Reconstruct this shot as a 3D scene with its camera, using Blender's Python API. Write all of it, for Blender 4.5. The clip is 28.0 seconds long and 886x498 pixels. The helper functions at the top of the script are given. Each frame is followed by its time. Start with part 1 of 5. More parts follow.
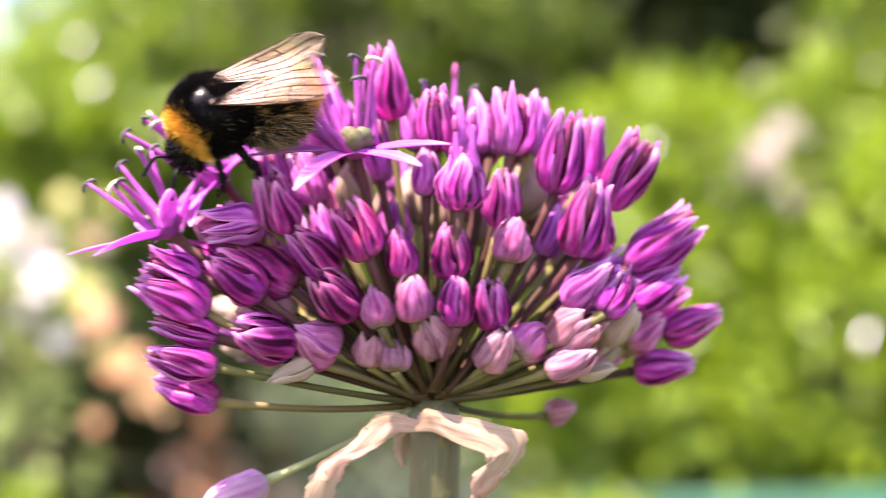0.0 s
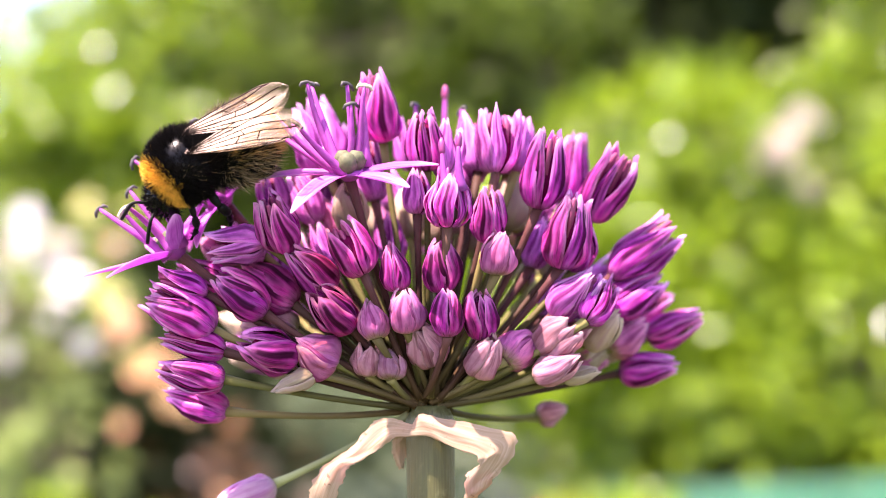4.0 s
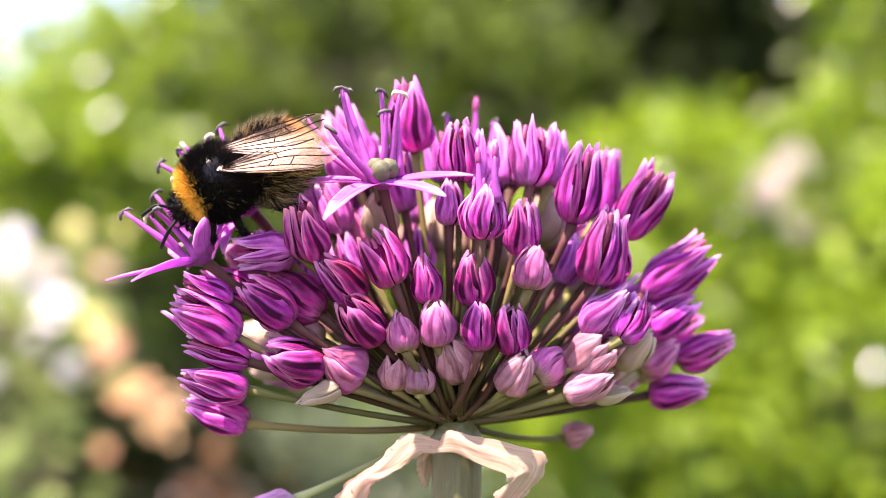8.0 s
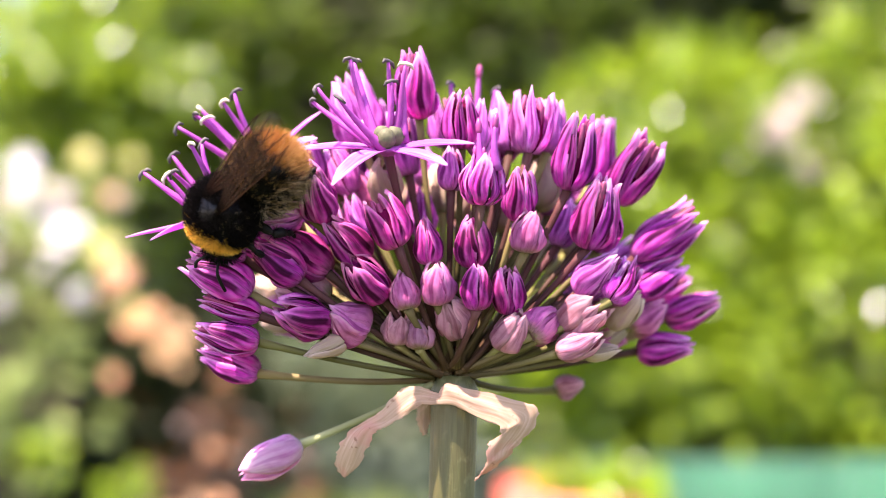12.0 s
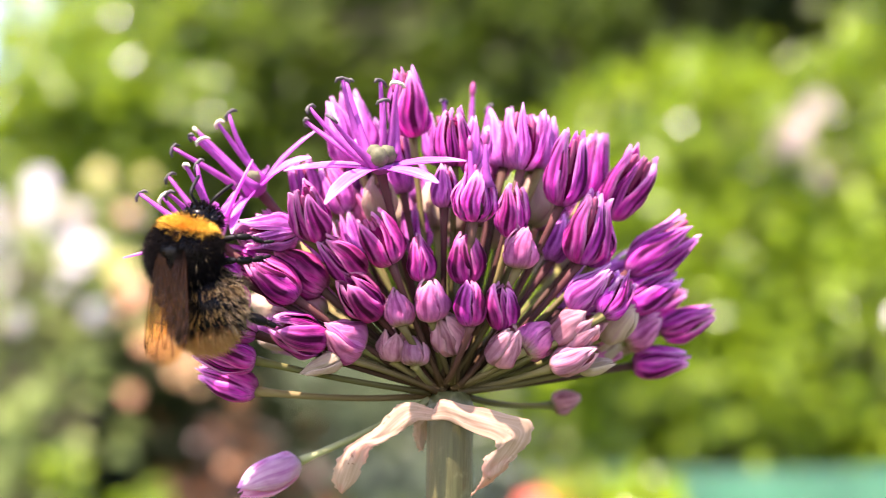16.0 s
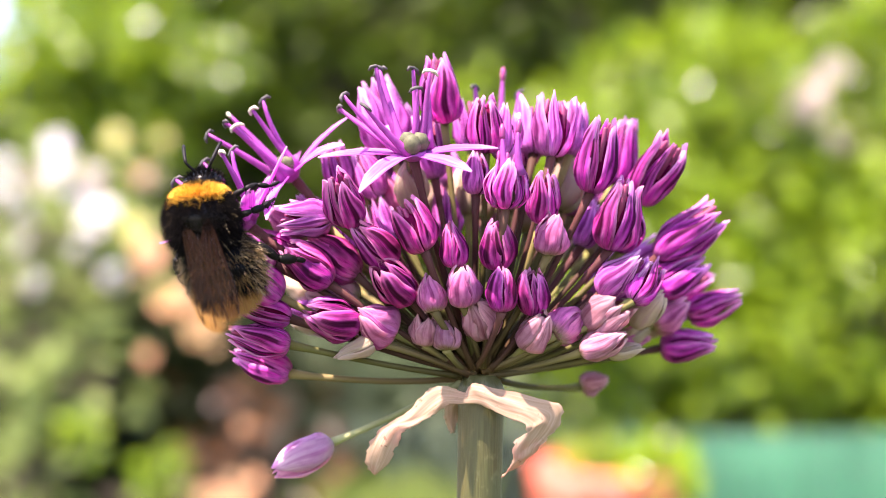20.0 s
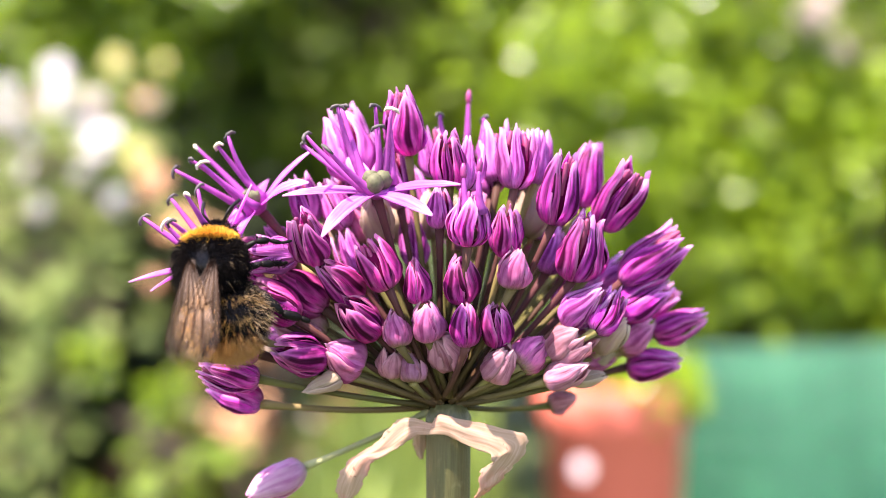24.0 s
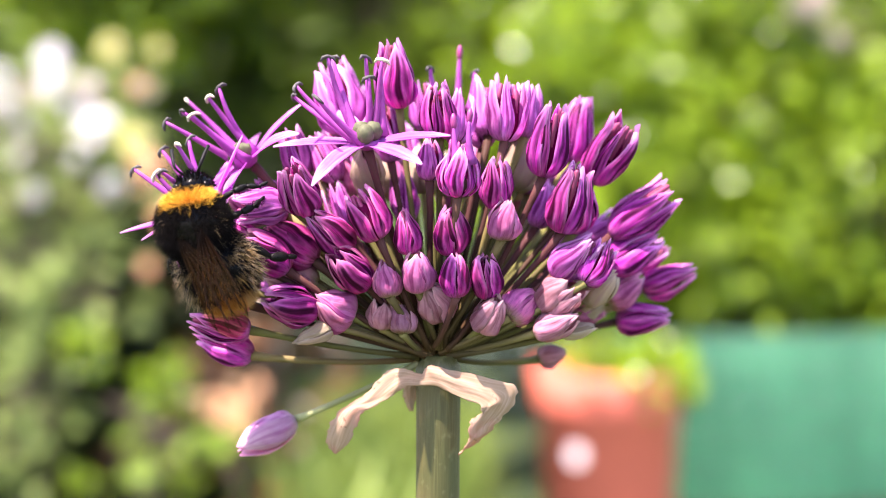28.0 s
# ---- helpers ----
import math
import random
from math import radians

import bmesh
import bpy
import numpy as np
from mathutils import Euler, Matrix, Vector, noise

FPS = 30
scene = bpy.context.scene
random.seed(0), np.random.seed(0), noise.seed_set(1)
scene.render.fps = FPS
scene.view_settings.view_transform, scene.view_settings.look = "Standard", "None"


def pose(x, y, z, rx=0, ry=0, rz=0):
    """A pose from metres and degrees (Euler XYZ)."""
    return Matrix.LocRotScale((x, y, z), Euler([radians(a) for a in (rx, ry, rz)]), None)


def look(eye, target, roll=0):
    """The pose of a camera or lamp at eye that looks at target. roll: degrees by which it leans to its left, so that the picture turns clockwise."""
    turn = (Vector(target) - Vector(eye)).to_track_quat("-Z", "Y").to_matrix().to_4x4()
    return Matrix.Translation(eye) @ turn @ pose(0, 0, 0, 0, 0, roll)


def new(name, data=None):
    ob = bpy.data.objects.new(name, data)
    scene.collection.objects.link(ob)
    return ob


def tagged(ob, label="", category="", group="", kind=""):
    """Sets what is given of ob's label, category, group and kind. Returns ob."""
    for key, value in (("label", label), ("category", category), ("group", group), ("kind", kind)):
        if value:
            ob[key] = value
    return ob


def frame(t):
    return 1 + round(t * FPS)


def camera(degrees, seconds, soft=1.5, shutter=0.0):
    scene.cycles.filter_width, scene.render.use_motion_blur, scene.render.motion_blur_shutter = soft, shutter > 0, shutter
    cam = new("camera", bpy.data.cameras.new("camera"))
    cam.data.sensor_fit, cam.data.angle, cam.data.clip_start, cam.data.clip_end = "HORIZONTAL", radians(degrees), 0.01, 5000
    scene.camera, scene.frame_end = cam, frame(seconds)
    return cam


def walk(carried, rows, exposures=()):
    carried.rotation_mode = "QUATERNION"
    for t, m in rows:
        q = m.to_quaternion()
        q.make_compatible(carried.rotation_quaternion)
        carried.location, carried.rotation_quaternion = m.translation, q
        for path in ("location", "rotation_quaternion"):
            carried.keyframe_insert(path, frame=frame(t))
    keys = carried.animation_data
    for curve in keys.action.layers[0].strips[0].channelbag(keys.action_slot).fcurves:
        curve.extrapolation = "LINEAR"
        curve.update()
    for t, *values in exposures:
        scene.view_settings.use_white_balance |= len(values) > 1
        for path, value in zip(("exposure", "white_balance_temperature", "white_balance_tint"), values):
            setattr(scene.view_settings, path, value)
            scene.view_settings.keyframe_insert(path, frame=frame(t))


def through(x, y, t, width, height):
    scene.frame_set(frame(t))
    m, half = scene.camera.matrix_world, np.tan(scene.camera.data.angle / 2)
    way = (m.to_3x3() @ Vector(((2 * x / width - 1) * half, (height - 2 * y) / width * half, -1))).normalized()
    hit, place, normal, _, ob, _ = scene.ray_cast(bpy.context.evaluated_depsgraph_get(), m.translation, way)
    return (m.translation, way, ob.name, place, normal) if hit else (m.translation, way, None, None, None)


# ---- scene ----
FOOT = 0.58          # height of the flower head's base over the ground


def mm(x, y, z):
    """A place given in millimetres from the base of the flower head."""
    return Vector((x / 1000, y / 1000, FOOT + z / 1000))


# ---- camera ----
cam = camera(37.02, 28.0, soft=0.8, shutter=0.5)


def held(x, y, z, yaw, pitch, roll):
    return pose(x, y, z) @ pose(0, 0, 0, 0, 0, -yaw) @ pose(0, 0, 0, 90 + pitch) @ pose(0, 0, 0, 0, 0, roll)


walk(cam, [(t, held(*row)) for t, *row in (
    (0.0, -0.00105, -0.13394, 0.58882, 1.49, 3.23, 0.45),
    (0.5, 0.00583, -0.13001, 0.59018, 1.44, 2.83, -0.52),
    (1.0, 0.00489, -0.13432, 0.59070, 1.04, 3.05, -0.39),
    (1.5, 0.00508, -0.14374, 0.59032, 0.68, 3.25, -0.67),
    (2.0, 0.00344, -0.15221, 0.59609, 0.56, 3.21, -0.16),
    (2.5, 0.00233, -0.15377, 0.59324, 0.51, 3.30, -0.38),
    (3.0, 0.00278, -0.15232, 0.59233, 0.42, 3.06, -0.50),
    (3.5, 0.00211, -0.14702, 0.59159, 0.38, 3.02, -0.75),
    (5.5, 0.00213, -0.13623, 0.58711, 1.23, 3.75, -0.24),
    (6.0, -0.00085, -0.13539, 0.58763, 1.22, 4.10, 0.20),
    (6.5, -0.00008, -0.13532, 0.58637, 1.20, 4.46, 0.37),
    (7.0, -0.00093, -0.13641, 0.58715, 1.27, 4.57, 0.37),
    (7.5, -0.00167, -0.13828, 0.58742, 1.24, 4.58, 0.34),
    (8.0, -0.00273, -0.13901, 0.58828, 1.14, 4.50, 0.64),
    (8.5, -0.00013, -0.13812, 0.58485, 1.09, 4.31, 0.71),
    (9.0, -0.00315, -0.13931, 0.58507, 1.05, 3.69, 1.11),
    (9.5, -0.00025, -0.14391, 0.59573, 0.87, 2.61, 1.37),
    (10.0, -0.00012, -0.14800, 0.59711, 0.77, 1.74, 1.37),
    (10.5, -0.00138, -0.14826, 0.59627, 0.80, 1.40, 1.68),
    (11.0, -0.00312, -0.14373, 0.59428, 0.83, 1.31, 1.65),
    (11.5, -0.00377, -0.14438, 0.59353, 0.85, 1.39, 2.00),
    (12.0, -0.00216, -0.14727, 0.59124, 0.84, 1.53, 1.61),
    (12.5, -0.00061, -0.14566, 0.59274, 0.88, 1.56, 1.53),
    (14.5, 0.00011, -0.14079, 0.58887, 0.75, 1.56, 1.13),
    (15.0, -0.00097, -0.14245, 0.59250, 0.60, 1.79, 1.45),
    (15.5, -0.00150, -0.14617, 0.59318, 0.37, 2.02, 1.31),
    (16.0, 0.00032, -0.14855, 0.59157, 0.13, 2.12, 0.93),
    (16.5, 0.00536, -0.14790, 0.59148, -0.08, 2.31, 0.34),
    (17.0, 0.00443, -0.14851, 0.59152, -0.03, 2.68, 0.56),
    (17.5, -0.00001, -0.15023, 0.59033, -0.19, 2.91, 1.08),
    (18.0, -0.00017, -0.15221, 0.59152, -0.25, 2.42, 0.93),
    (18.5, 0.00069, -0.15298, 0.59432, -0.38, 1.49, 0.79),
    (19.0, 0.00070, -0.15125, 0.59443, -0.54, 0.78, 0.54),
    (19.5, -0.00188, -0.15091, 0.59184, -0.45, 0.59, 0.86),
    (20.0, -0.00178, -0.15056, 0.59432, -0.43, 0.42, 1.09),
    (20.5, -0.00185, -0.15197, 0.59384, -0.37, 0.17, 1.31),
    (21.0, 0.00302, -0.15092, 0.59738, -0.36, -0.29, 0.86),
    (21.5, 0.00318, -0.14874, 0.59845, -0.24, -1.15, 0.67),
    (22.0, 0.00216, -0.14805, 0.60187, -0.22, -2.19, 0.50),
    (22.5, 0.00286, -0.14792, 0.60371, -0.50, -2.93, 0.08),
    (24.5, 0.00306, -0.15421, 0.60932, -0.75, -3.54, 0.26),
    (25.0, 0.00442, -0.15538, 0.60832, -0.91, -3.62, 0.06),
    (25.5, 0.00300, -0.15442, 0.60746, -0.89, -3.72, 0.12),
    (26.0, 0.00319, -0.15234, 0.60706, -0.69, -3.77, 0.07),
    (26.5, 0.00382, -0.15073, 0.60609, -0.50, -3.75, 0.09),
    (27.0, 0.00451, -0.15014, 0.60332, -0.37, -3.82, 0.23),
    (27.5, 0.00358, -0.15170, 0.60299, -0.36, -3.89, 0.33),
    (28.0, 0.00359, -0.15308, 0.60428, -0.49, -3.92, 0.34),
)], exposures=[(0.0, 2.29, 7100, 35), (1.3, 2.29, 7100, 35), (2.0, 2.40, 7100, 35), (3.2, 2.40, 7100, 35), (5.0, 2.29, 7150, 34), (16.0, 2.25, 7150, 34), (21.0, 2.19, 7150, 30), (28.0, 2.12, 6900, 27)])
cam.data.dof.use_dof = True
cam.data.dof.aperture_fstop = 13.0

# ---- light ----
SUN = Vector((-0.34, -0.26, 0.90)).normalized()
world = bpy.data.worlds.new("sky")
scene.world = world
world.use_nodes = True
wn = world.node_tree.nodes
sky = wn.new("ShaderNodeTexSky")
sky.sky_type, sky.sun_disc = "NISHITA", False
sky.sun_elevation = math.asin(SUN.z)
sky.sun_rotation = math.atan2(SUN.x, SUN.y)
world.node_tree.links.new(sky.outputs[0], wn["Background"].inputs[0])
wn["Background"].inputs[1].default_value = 0.15
sun = new("sun", bpy.data.lights.new("sun", "SUN"))
sun.data.energy, sun.data.angle, sun.data.color = 4.8, radians(0.53), (1.0, 0.95, 0.87)
sun.matrix_world = look(SUN * 5, (0, 0, 0))


# ---- materials ----
class Nodes:
    """A short way to write node materials."""

    def __init__(self, name):
        self.mat = bpy.data.materials.new(name)
        self.mat.use_nodes = True
        self.tree = self.mat.node_tree
        self.bsdf = self.tree.nodes["Principled BSDF"]
        self.out = self.tree.nodes["Material Output"]

    def add(self, kind):
        return self.tree.nodes.new("ShaderNode" + kind)

    def put(self, value, socket):
        if isinstance(value, bpy.types.NodeSocket):
            self.tree.links.new(value, socket)
        elif isinstance(value, tuple) and len(value) == 3 and socket.type == "RGBA":
            socket.default_value = (*value, 1)
        else:
            socket.default_value = value

    def noise(self, scale, detail=3.0, coord="Object", stretch=None):
        n, c = self.add("TexNoise"), self.add("TexCoord")
        n.inputs["Scale"].default_value, n.inputs["Detail"].default_value = scale, detail
        vec = c.outputs[coord]
        if stretch:
            m = self.add("Mapping")
            m.inputs["Scale"].default_value = stretch
            self.put(vec, m.inputs[0])
            vec = m.outputs[0]
        self.put(vec, n.inputs["Vector"])
        return n.outputs[0]

    def uv(self):
        c, s = self.add("TexCoord"), self.add("SeparateXYZ")
        self.put(c.outputs["UV"], s.inputs[0])
        return s.outputs[0], s.outputs[1]

    def calc(self, op, a, b=0.0, c=0.0):
        n = self.add("Math")
        n.operation = op
        for v, s in zip((a, b, c), n.inputs):
            self.put(v, s)
        return n.outputs[0]

    def ramp(self, value, *stops):
        n = self.add("ValToRGB")
        e = n.color_ramp.elements
        while len(e) < len(stops):
            e.new(0.5)
        for el, (p, c) in zip(e, stops):
            el.position, el.color = p, (*c, 1) if isinstance(c, tuple) else (c, c, c, 1)
        self.put(value, n.inputs[0])
        return n.outputs[0]

    def mix(self, f, a, b, how="MIX"):
        n = self.add("Mix")
        n.data_type, n.blend_type = "RGBA", how
        self.put(f, n.inputs[0])
        self.put(a, n.inputs[6])
        self.put(b, n.inputs[7])
        return n.outputs[2]

    def chance(self):
        return self.add("ObjectInfo").outputs["Random"]

    def vary(self, colour, amount, hue=0.03, source=None):
        """Lighter, darker and other in hue from object to object."""
        r = source or self.chance()
        h = self.add("HueSaturation")
        self.put(self.calc("MULTIPLY_ADD", r, hue, 0.5 - hue / 2), h.inputs["Hue"])
        w = self.calc("FRACT", self.calc("MULTIPLY", r, 7.31))
        self.put(self.calc("MULTIPLY_ADD", w, amount, 1 - amount / 2), h.inputs["Value"])
        self.put(colour, h.inputs["Color"])
        return h.outputs[0]

    def bump(self, height, strength=0.3, distance=0.0002):
        b = self.add("Bump")
        b.inputs["Strength"].default_value, b.inputs["Distance"].default_value = strength, distance
        self.put(height, b.inputs["Height"])
        self.put(b.outputs[0], self.bsdf.inputs["Normal"])
        return b.outputs[0]

    def done(self, colour, rough=0.5, metal=0.0, through=0.0, through_colour=None, spec=0.5, sheen=0.0):
        self.put(colour, self.bsdf.inputs["Base Color"])
        self.put(rough, self.bsdf.inputs["Roughness"])
        self.put(metal, self.bsdf.inputs["Metallic"])
        self.put(spec, self.bsdf.inputs["Specular IOR Level"])
        self.put(sheen, self.bsdf.inputs["Sheen Weight"])
        if through:
            t, m = self.add("BsdfTranslucent"), self.add("MixShader")
            self.put(through_colour or colour, t.inputs[0])
            self.put(through, m.inputs[0])
            self.put(self.bsdf.outputs[0], m.inputs[1])
            self.put(t.outputs[0], m.inputs[2])
            self.put(m.outputs[0], self.out.inputs[0])
        return self.mat


def tepal_material(name, low, body, high, rib, tip, rib_width=0.07, streak=0.4, through=0.48, lines=0.8):
    """A tepal: pale at its foot, with a dark midrib, faint veins, and pale rims and tip; u runs across and v along."""
    n = Nodes(name)
    u, v = n.uv()
    col = n.ramp(v, (0.02, low), (0.20, body), (0.66, body), (0.90, high))
    veins = n.noise(1.0, 3.0, "UV", (11.0, 1.2, 1.0))
    fine = n.noise(1.0, 4.0, "UV", (30.0, 2.2, 1.0))
    col = n.mix(n.calc("MULTIPLY", n.ramp(veins, (0.42, 0.0), (0.66, 1.0)), streak), col, high)
    col = n.mix(n.calc("MULTIPLY", n.ramp(fine, (0.38, 1.0), (0.46, 0.0)), 0.62 * lines), col, rib)
    blotch = n.noise(3.0, 3.0, "UV", (1.5, 1.2, 1.0))
    col = n.mix(n.ramp(blotch, (0.28, 0.42), (0.54, 0.0)), col, rib)
    spots = n.noise(7.0, 5.0, "Object", (1.0, 1.0, 0.45))
    col = n.mix(n.ramp(spots, (0.36, 0.36 * lines), (0.50, 0.0)), col, rib)
    col = n.mix(n.ramp(spots, (0.56, 0.0), (0.72, 0.35)), col, high)
    off = n.calc("ABSOLUTE", n.calc("SUBTRACT", n.calc("MULTIPLY", n.calc("ABSOLUTE", n.calc("SUBTRACT", u, 0.5)), 2.0), 0.524))
    wobble = n.calc("MULTIPLY_ADD", veins, 0.10, -0.05)
    line = n.ramp(n.calc("ADD", off, wobble), (rib_width * 0.5, 1.0), (rib_width * 1.1, 0.0))
    line = n.calc("MULTIPLY", line, n.ramp(v, (0.10, 0.0), (0.30, 1.0), (0.82, 1.0), (0.95, 0.0)))
    col = n.mix(n.calc("MULTIPLY", line, lines), col, rib)
    side = n.calc("ABSOLUTE", n.calc("SUBTRACT", n.calc("ADD", off, n.calc("MULTIPLY", wobble, 1.4)), 0.25))
    side = n.ramp(side, (rib_width * 0.2, 1.0), (rib_width * 0.9, 0.0))
    side = n.calc("MULTIPLY", side, n.ramp(v, (0.2, 0.0), (0.45, 0.75 * lines), (0.8, 0.75 * lines), (0.9, 0.0)))
    col = n.mix(side, col, rib)
    col = n.mix(n.calc("MULTIPLY", n.ramp(off, (0.38, 0.0), (0.48, 0.55)), n.ramp(v, (0.25, 0.15), (0.7, 1.0))), col, tip)
    col = n.mix(n.ramp(n.calc("ADD", v, wobble), (0.88, 0.0), (0.99, 0.60)), col, tip)
    col = n.vary(col, 0.40, 0.035)
    n.bump(n.calc("ADD", veins, n.calc("MULTIPLY", fine, 0.5)), 0.8, 0.0003)
    return n.done(col, 0.58, through=through, spec=0.10)


M_RIPE = tepal_material("tepal_purple", (0.50, 0.10, 0.36), (0.80, 0.050, 0.55), (0.94, 0.30, 0.78), (0.050, 0.001, 0.022), (0.90, 0.56, 0.80), 0.11, 0.5, lines=0.9)
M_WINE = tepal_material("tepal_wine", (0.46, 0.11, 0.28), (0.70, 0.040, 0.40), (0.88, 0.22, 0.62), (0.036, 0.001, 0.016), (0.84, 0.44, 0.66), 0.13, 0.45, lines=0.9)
M_LILAC = tepal_material("tepal_lilac", (0.60, 0.22, 0.52), (0.80, 0.17, 0.70), (0.92, 0.40, 0.84), (0.14, 0.006, 0.10), (0.92, 0.60, 0.86), 0.10, 0.4)
M_PINK = tepal_material("tepal_pink", (0.46, 0.38, 0.20), (0.68, 0.18, 0.44), (0.78, 0.32, 0.54), (0.20, 0.015, 0.10), (0.80, 0.50, 0.60), 0.07, 0.5, lines=0.6)
M_PALE = tepal_material("tepal_pale", (0.32, 0.30, 0.10), (0.56, 0.25, 0.33), (0.67, 0.37, 0.43), (0.22, 0.05, 0.09), (0.62, 0.42, 0.43), 0.06, 0.45, lines=0.55)
M_BLUSH = tepal_material("tepal_blush", (0.84, 0.80, 0.66), (0.80, 0.46, 0.64), (0.86, 0.62, 0.74), (0.46, 0.10, 0.34), (0.74, 0.28, 0.58), 0.07, 0.5, lines=0.4)
M_CREAM = tepal_material("tepal_cream", (0.37, 0.36, 0.14), (0.50, 0.38, 0.26), (0.60, 0.47, 0.38), (0.42, 0.26, 0.24), (0.74, 0.62, 0.52), 0.05, 0.4, lines=0.45)
M_STRAP = tepal_material("tepal_open", (0.52, 0.08, 0.54), (0.72, 0.19, 0.70), (0.86, 0.40, 0.82), (0.42, 0.04, 0.42), (0.90, 0.54, 0.86), 0.05, 0.4, lines=0.5)


def plain(name, colour, rough=0.5, amount=0.2, scale=400.0, hue=0.02, bump=0.0, metal=0.0, through=0.0, spec=0.5, dark=0.6):
    n = Nodes(name)
    d = n.noise(scale, 4.0)
    col = n.mix(n.ramp(d, (0.3, 0.0), (0.7, 1.0)), tuple(c * dark for c in colour), colour)
    col = n.vary(col, amount, hue)
    if bump:
        n.bump(d, bump, 0.3 / scale)
    return n.done(col, rough, metal, through, spec=spec)


M_CORE = plain("floret_inside", (0.10, 0.003, 0.035), 0.7, 0.3, 900, spec=0.03)
M_ROD = plain("stamen_tips", (0.30, 0.03, 0.12), 0.6, 0.3, 900, dark=0.35)
M_HUB = plain("hub_brown", (0.16, 0.11, 0.04), 0.6, 0.0, 900, bump=0.5)
M_OVARY = plain("ovary", (0.085, 0.090, 0.040), 0.75, 0.3, 2500, bump=0.5)
M_FILAMENT = plain("filament", (0.48, 0.09, 0.43), 0.45, 0.3, 700, through=0.3, spec=0.25)
M_ANTHER = plain("anther", (0.07, 0.06, 0.06), 0.7, 0.8, 3000, bump=0.6, dark=0.35)
M_POLLEN = plain("anther_ripe", (0.62, 0.58, 0.42), 0.8, 0.3, 3000, bump=0.6)
M_ANTHER_SHUT = plain("anther_shut", (0.30, 0.03, 0.16), 0.5, 0.3, 2000)


def stalk_material(name, top, foot):
    n = Nodes(name)
    u, v = n.uv()
    lines = n.noise(1.0, 3.0, "UV", (14.0, 1.0, 1.0))
    col = n.ramp(n.calc("MULTIPLY_ADD", lines, 0.3, n.calc("SUBTRACT", v, 0.15)), (0.03, (0.42, 0.29, 0.11)), (0.10, foot), (0.65, top), (0.95, tuple(min(1, 1.7 * c) for c in top)))
    col = n.mix(n.ramp(lines, (0.55, 0.0), (0.8, 0.3)), col, (0.20, 0.14, 0.09))
    col = n.vary(col, 0.7, 0.05)
    n.bump(lines, 0.4, 0.0001)
    return n.done(col, 0.55, through=0.1, spec=0.10)


M_STALK = stalk_material("stalk_purple", (0.060, 0.026, 0.022), (0.056, 0.036, 0.013))
M_STALK_PALE = stalk_material("stalk_pale", (0.26, 0.28, 0.13), (0.20, 0.21, 0.09))
M_STALK_GREEN = stalk_material("stalk_green", (0.115, 0.098, 0.036), (0.056, 0.038, 0.013))


def stem_material():
    n = Nodes("stem")
    u, v = n.uv()
    lines = n.noise(1.0, 5.0, "UV", (90.0, 60.0, 1.0))
    spots = n.noise(900.0, 2.0)
    col = n.mix(n.ramp(lines, (0.35, 0.0), (0.68, 1.0)), (0.046, 0.046, 0.012), (0.078, 0.081, 0.026))
    col = n.mix(n.ramp(spots, (0.60, 0.0), (0.78, 0.35)), col, (0.20, 0.20, 0.10))
    col = n.mix(n.ramp(n.noise(90.0, 2.0), (0.45, 0.0), (0.7, 0.5)), col, (0.13, 0.09, 0.04))
    n.bump(lines, 0.5, 0.0002)
    return n.done(col, 0.45)


M_STEM = stem_material()


def bract_material():
    n = Nodes("papery_bract")
    u, v = n.uv()
    veins = n.noise(1.0, 4.0, "UV", (22.0, 2.5, 1.0))
    blot = n.noise(260.0, 4.0)
    col = n.mix(n.ramp(veins, (0.4, 0.0), (0.65, 1.0)), (0.40, 0.27, 0.17), (0.52, 0.37, 0.27))
    col = n.mix(n.calc("MULTIPLY", n.ramp(blot, (0.46, 0.0), (0.66, 1.0)), n.ramp(v, (0.3, 0.25), (0.9, 0.9))), col, (0.54, 0.21, 0.17))
    specks = n.noise(1500.0, 2.0)
    col = n.mix(n.ramp(specks, (0.66, 0.0), (0.74, 0.6)), col, (0.16, 0.07, 0.04))
    n.bump(n.calc("ADD", veins, blot), 0.35, 0.0001)
    return n.done(col, 0.75, through=0.32, spec=0.2)


M_BRACT = bract_material()


def leaf_material(name, dark, light, rough=0.30, through=0.4, spec=0.5):
    """Leaves that differ in tone, with a lighter light through them."""
    n = Nodes(name)
    r = n.add("NewGeometry").outputs["Random Per Island"]
    col = n.ramp(r, (0.0, dark), (0.55, tuple((a + b) / 2 for a, b in zip(dark, light))), (1.0, light))
    col = n.mix(n.ramp(n.noise(40.0, 3.0), (0.4, 0.0), (0.7, 0.35)), col, light)
    thr = n.mix(0.35, col, (light[0] * 1.4, light[1] * 1.35, light[2]))
    return n.done(col, rough, through=through, through_colour=thr, spec=spec)


M_LEAF = leaf_material("leaf_green", (0.010, 0.028, 0.003), (0.28, 0.44, 0.022), 0.25)
M_LEAF_GLOSSY = leaf_material("leaf_glossy", (0.012, 0.032, 0.003), (0.27, 0.42, 0.022), 0.22, 0.4, 0.7)
# Shaded copies of the green leaf: part shade, then full shade, as colour.
M_LEAF_PART_SHADE = leaf_material("leaf_shaded", (0.012, 0.026, 0.004), (0.11, 0.18, 0.014), 0.5, 0.4, 0.2)
M_LEAF_SHADE = leaf_material("leaf_full_shade", (0.006, 0.012, 0.003), (0.028, 0.046, 0.010), 0.5, 0.4, 0.15)
# Deep shade among the low shrubs is put into this leaf colour.
M_LEAF_DEEP_SHADE = leaf_material("leaf_deep_shade", (0.004, 0.008, 0.002), (0.020, 0.030, 0.007), 0.5, 0.3, 0.15)
